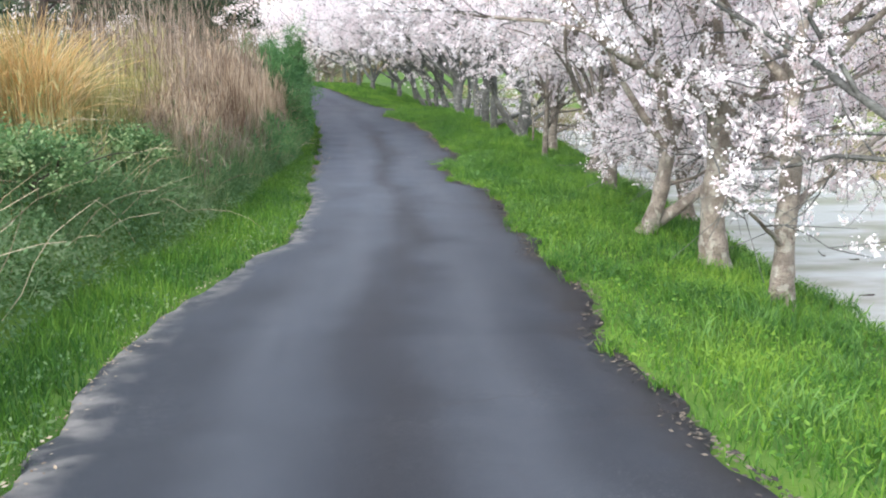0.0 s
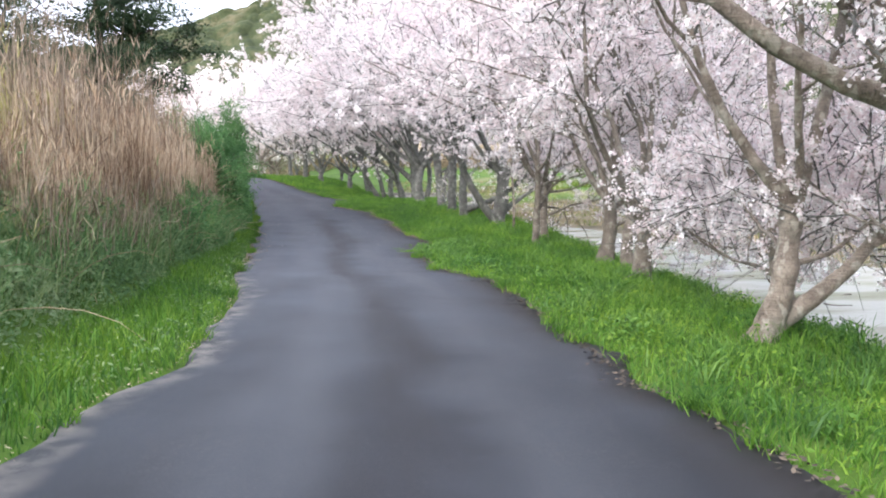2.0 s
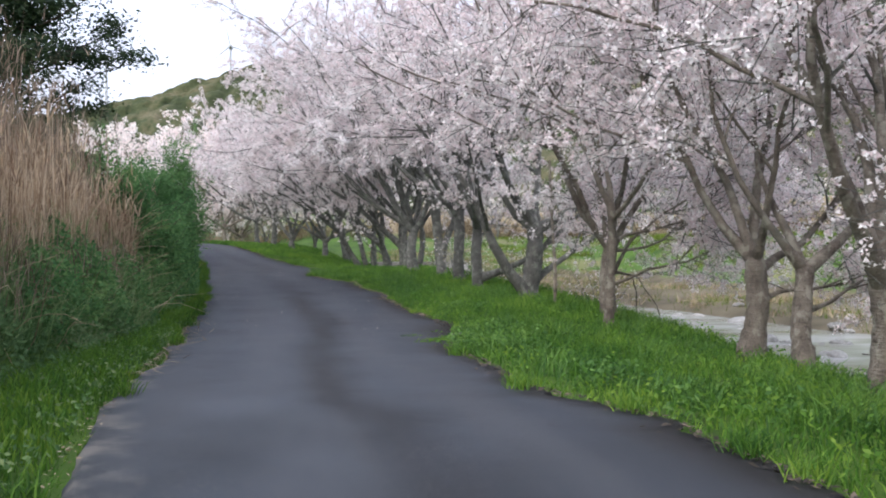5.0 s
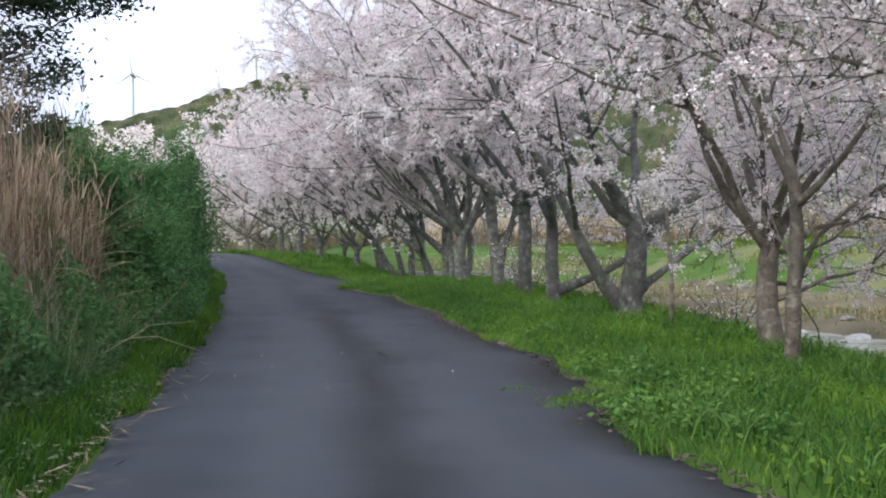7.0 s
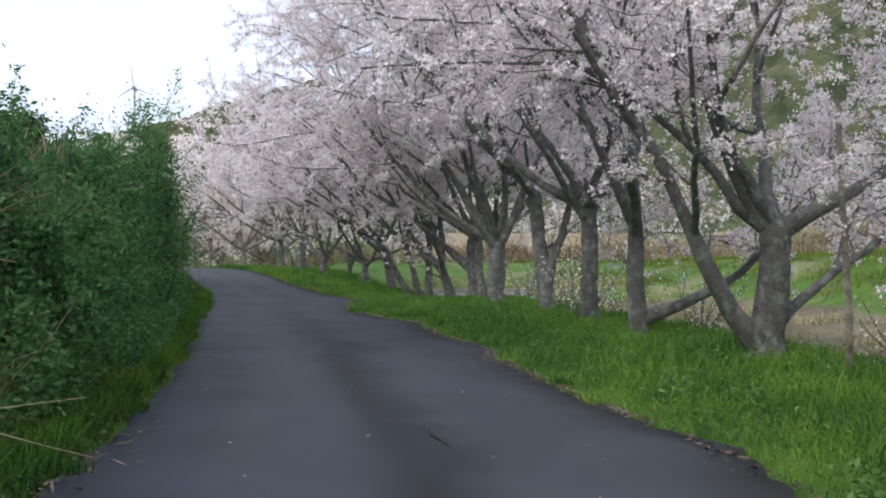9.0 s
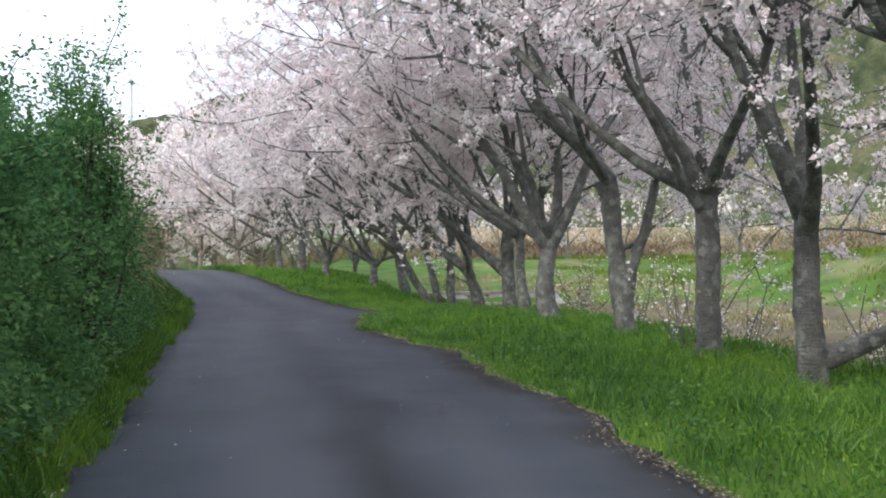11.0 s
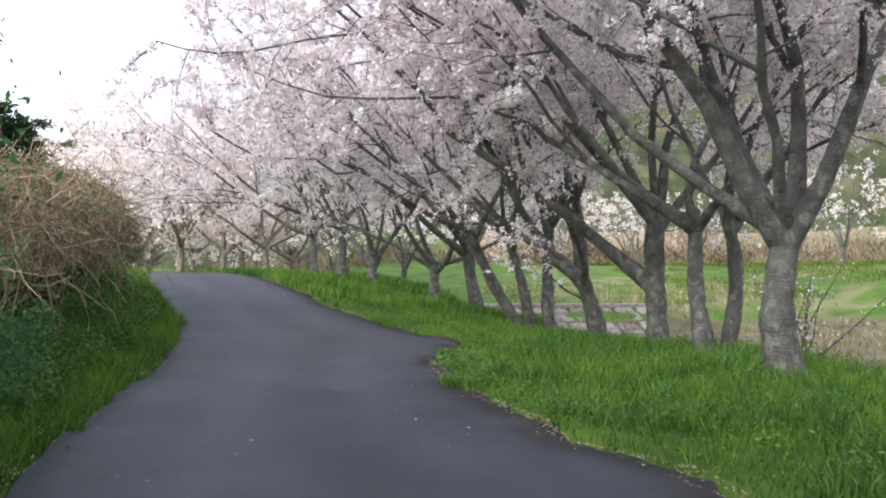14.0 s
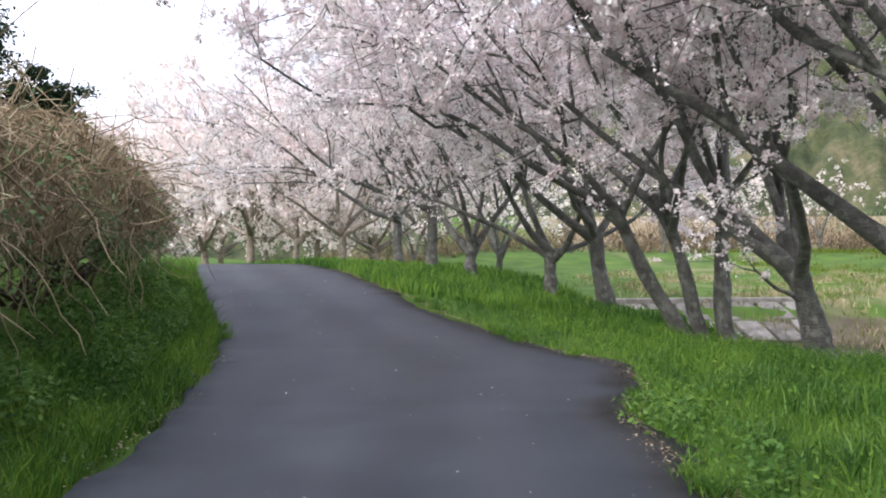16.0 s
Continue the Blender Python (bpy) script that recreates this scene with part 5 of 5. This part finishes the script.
# ---- bare pole by the trees ----
pole = thing("pole", on_bank(5.07, 21.7), "thin weathered grey wooden pole standing among the trees", "pole")
r = np.random.default_rng(120)
part("shaft", mesh_of("shaft", *tube(np.array([(0, 0, -0.2), (0.0, -0.05, 0.6), (-0.06, -0.08, 1.3), (-0.1, -0.1, 2.0), (-0.16, -0.14, 2.9)]), [0.036, 0.035, 0.033, 0.03, 0.024], 9, r, 0.04), BARK_PALE_SUNLIT, True), pole)
part("side_twig", mesh_of("side_twig", *tube(np.array([(-0.08, -0.1, 1.75), (0.05, -0.1, 1.95), (0.2, -0.1, 2.05)]), [0.012, 0.009, 0.005], 5), BARK, True), pole)

# ---- young bushes at the shore ----
def young_bush(place, tall, stems, label):
    root = thing("young_bush", place, label, "bush", "young bushes at the shore")
    lines = [grow(r, (r.normal(0, 0.08), r.normal(0, 0.08), -0.05), bearing(r.uniform(0, 360), r.uniform(50, 85)), tall * r.uniform(0.55, 1.0), 6, 0.1, 0.0) for _ in range(stems)]
    for p in lines:
        part("stem", mesh_of("stem", *tube(p, np.linspace(0.014, 0.004, 7), 5), BARK), root)
    dots = np.concatenate([p[2:] for p in lines]).repeat(5, 0)
    part("blossom", mesh_of("blossom", *petals(r, dots + r.normal(0, 0.06, dots.shape), 0.024), BLOSSOM), root, kind="stuff")
    part("leafage", mesh_of("leafage", *leaves(r, dots[::2] + r.normal(0, 0.12, dots[::2].shape), np.full(len(dots[::2]), 0.03)), SALLOW), root, "yellow-green opening leaves", "stuff")
    return root


BUSHY = "thin-stemmed young cherry bush with sparse white blossom"
for x, y, tall, stems in ((4.5, 28.9, 1.9, 11), (5.7, 26.6, 1.7, 14), (5.9, 30.2, 1.8, 14), (5.3, 33.0, 1.6, 12), (5.2, 36.0, 1.7, 13), (6.2, 22.0, 1.5, 12)):
    young_bush(on_bank(x, y), tall, stems, BUSHY)


# ---- concrete revetment on the far shore ----
def revetment():
    root = thing("concrete_revetment", (2.9, 53.15, -1.14), "pale concrete slab revetment sloping down to the river", "revetment")
    slope = math.atan2(0.98, 2.5)
    bm = bmesh.new()
    bmesh.ops.create_cube(bm, size=1, matrix=Matrix.Diagonal((0.74, 1.26, 0.14, 1)))
    bmesh.ops.bevel(bm, geom=bm.edges[:], offset=0.03, segments=1, affect="EDGES")
    me = bpy.data.meshes.new("slab")
    bm.to_mesh(me)
    bm.free()
    me.materials.append(CONCRETE)
    rr = random.Random(4)
    for j in range(2):
        for i in range(9):
            ob = part("slab", me, root)
            up = 0.65 + 1.32 * j
            ob.location = (0.4 + i * 0.84 - (1 - j) * 0.25, up * math.cos(slope) + i * 0.1, 0.13 + up * math.sin(slope) + rr.uniform(-0.02, 0.02))
            ob.rotation_euler = (slope + rr.uniform(-0.02, 0.02), rr.uniform(-0.02, 0.02), 0.12 + rr.uniform(-0.02, 0.02))
    cap = bmesh.new()
    bmesh.ops.create_cube(cap, size=1, matrix=Matrix.Translation((3.75, 2.95, 1.16)) @ Matrix.Rotation(0.12, 4, "Z") @ Matrix.Diagonal((7.7, 0.4, 0.2, 1)))
    bmesh.ops.bevel(cap, geom=cap.edges[:], offset=0.03, segments=1, affect="EDGES")
    me = bpy.data.meshes.new("coping")
    cap.to_mesh(me)
    cap.free()
    me.materials.append(CONCRETE)
    part("coping", me, root)
    return root


revetment()


# ---- wind turbines on the ridge ----
def wind_turbine(place, turn, label):
    root = thing("wind_turbine", place, label, "wind turbine", "wind turbines on the ridge")
    part("tower", mesh_of("tower", *tube(np.array([(0, 0, -30), (0, 0, -15), (0, 0, 0)], float), [0.6, 0.5, 0.36], 12), PAINT_BACKLIT, True), root)
    part("nacelle", mesh_of("nacelle", *tube(np.array([(0, -1.6, 0.3), (0, -1.5, 0.3), (0, 2.2, 0.3), (0, 2.3, 0.3)]), [0.2, 0.75, 0.75, 0.2], 8), PAINT_BACKLIT), root)
    part("hub", mesh_of("hub", *tube(np.array([(0, -2.4, 0.3), (0, -2.2, 0.3), (0, -1.5, 0.3)]), [0.1, 0.45, 0.5], 8), PAINT_BACKLIT, True), root)
    for k in range(3):
        a = radians(turn + 120 * k)
        d = np.array([math.sin(a), 0, math.cos(a)])
        p = np.array([(0, -2.0, 0.3) + d * s for s in (0.3, 1.5, 4.0, 7.5)])
        part("blade", mesh_of("blade", *tube(p, [0.2, 0.28, 0.18, 0.05], 6), PAINT_BACKLIT, True), root)
    return root


wind_turbine((-19, 320, 70), -12, "white wind turbine coloured backlit grey on the wooded ridge")
wind_turbine((-60, 320, 63), -6, "white wind turbine coloured backlit grey, standing far off on the ridge")


# ---- fallen petals and litter on the lane ----
def scraps(seed, n, y0, y1, across, size, material, name, label, category, thin=0.5):
    r = np.random.default_rng(seed)
    y = r.uniform(y0, y1, n)
    u = across(r, n)
    x = left_edge(y) + (right_edge(y) - left_edge(y)) * u
    z = road_z(y) + 0.02 * (1 - (2 * u - 1) ** 2) + 0.012 + 0.01 * r.random(n)
    p = np.stack([x, y, z], 1)
    a = r.uniform(0, 2 * np.pi, n)
    d = np.stack([np.cos(a), np.sin(a), r.normal(0, 0.2, n)], 1)
    s = np.stack([-np.sin(a), np.cos(a), r.normal(0, 0.2, n)], 1)
    w = (size * r.uniform(0.5, 1.5, n))[:, None]
    verts = np.stack([p - d * w, p + s * w * thin, p + d * w, p - s * w * thin], 1).reshape(-1, 3)
    k = np.arange(n)[:, None] * 4
    return stuff(name, (verts, np.concatenate([k + [0, 1, 2], k + [0, 2, 3]], 1).reshape(-1, 3)), material, label, category)


scraps(131, 230, 16, 50, lambda r, n: r.uniform(0.02, 0.98, n), 0.013, PETAL, "fallen_petals", "scattered fallen petals on the asphalt", "petals")
scraps(132, 5200, 20, 48, lambda r, n: 1.0 - np.abs(r.normal(0, 0.028, n)), 0.012, LITTER, "leaf_litter", "dry litter and petals along the crumbled edge", "litter")
scraps(133, 2600, -4, 24, lambda r, n: 1.0 - np.abs(r.normal(0, 0.025, n)), 0.02, DIRT, "crumbled_asphalt", "dark crumbs of broken asphalt and soil along the edge", "litter")
scraps(134, 1400, -4, 40, lambda r, n: np.abs(r.normal(0, 0.02, n)), 0.013, LITTER, "leaf_litter", "dry stalks and litter along the edge of the lane", "litter")

scraps(135, 170, 12, 20, lambda r, n: np.abs(r.normal(0.03, 0.035, n)), 0.075, LITTER, "dry_stalks", "broken dry stalks lying along the edge of the lane", "litter", 0.09)


# ---- stones and driftwood in the river ----
def stone_mesh(seed):
    r = np.random.default_rng(seed)
    bm = bmesh.new()
    bmesh.ops.create_icosphere(bm, subdivisions=2, radius=1.0)
    a, c = r.normal(size=(5, 3)), r.uniform(0.55, 0.9, 5)
    a /= np.linalg.norm(a, axis=1, keepdims=True)
    for v in bm.verts:
        for n, d in zip(a, c):
            over = float(np.dot(n, v.co)) - d
            if over > 0:
                v.co -= Vector(n * over * 0.85)
        v.co.z *= 0.6
    me = bpy.data.meshes.new("stone")
    bm.to_mesh(me)
    bm.free()
    me.materials.append(STONE)
    return me


STONES = [stone_mesh(k) for k in range(150, 155)]
rr = random.Random(9)
for k in range(58):
    x, y = (rr.uniform(8.5, 15.5), rr.uniform(19, 33)) if k < 40 else (rr.uniform(6.4, 9.5), rr.uniform(30, 46))
    size = rr.uniform(0.12, 0.38)
    ob = new("stone", STONES[k % 5])
    ob.location = (x, y, max(float(land(x, y)), WATER_Z - 0.05) + size * 0.15)
    ob.rotation_euler = (rr.uniform(-0.2, 0.2), rr.uniform(-0.2, 0.2), rr.uniform(0, 6.3))
    ob.scale = (size * rr.uniform(0.8, 1.4), size, size * rr.uniform(0.7, 1.1))
    tagged(ob, "pale rounded stone on the muddy river bar", "stone", "stones on the river bar")
r = np.random.default_rng(160)
sticks = []
for _ in range(34):
    p = np.array((r.uniform(5.8, 12), r.uniform(-2, 22), WATER_Z + 0.02))
    sticks.append(tube(grow(r, p, bearing(r.uniform(0, 360), r.uniform(-4, 25)), r.uniform(0.15, 0.6), 4, 0.15, 0.0), np.linspace(0.014, 0.005, 5), 4))
stuff("driftwood", joined(sticks), BARK_DARK, "dark sticks and snags lying in the shallow water", "driftwood")


# ---- tar scar in the lane ----
bm = bmesh.new()
rr = random.Random(21)
line = [(0.52 + 0.015 * rr.uniform(-1, 1) - 0.014 * k, 19.0 + 0.12 * k) for k in range(6)]
rows = []
for k, (x, y) in enumerate(line):
    w = (0.004, 0.016, 0.008, 0.018, 0.012, 0.003)[k]
    z = float(road_z(y)) + 0.03
    rows.append([bm.verts.new((x - w, y, z)), bm.verts.new((x, y + 0.01, z + 0.006)), bm.verts.new((x + w, y, z))])
for a, b in zip(rows, rows[1:]):
    bm.faces.new((a[0], a[1], b[1], b[0]))
    bm.faces.new((a[1], a[2], b[2], b[1]))
me = bpy.data.meshes.new("tar_scar")
bm.to_mesh(me)
bm.free()
me.materials.append(surface("tar", [(0.012, 0.012, 0.013), (0.03, 0.028, 0.028)], 9.0, 0.6, 0.3))
tagged(new("tar_scar", me), "ragged black tar scar in the worn asphalt", "road repair", kind="structure")
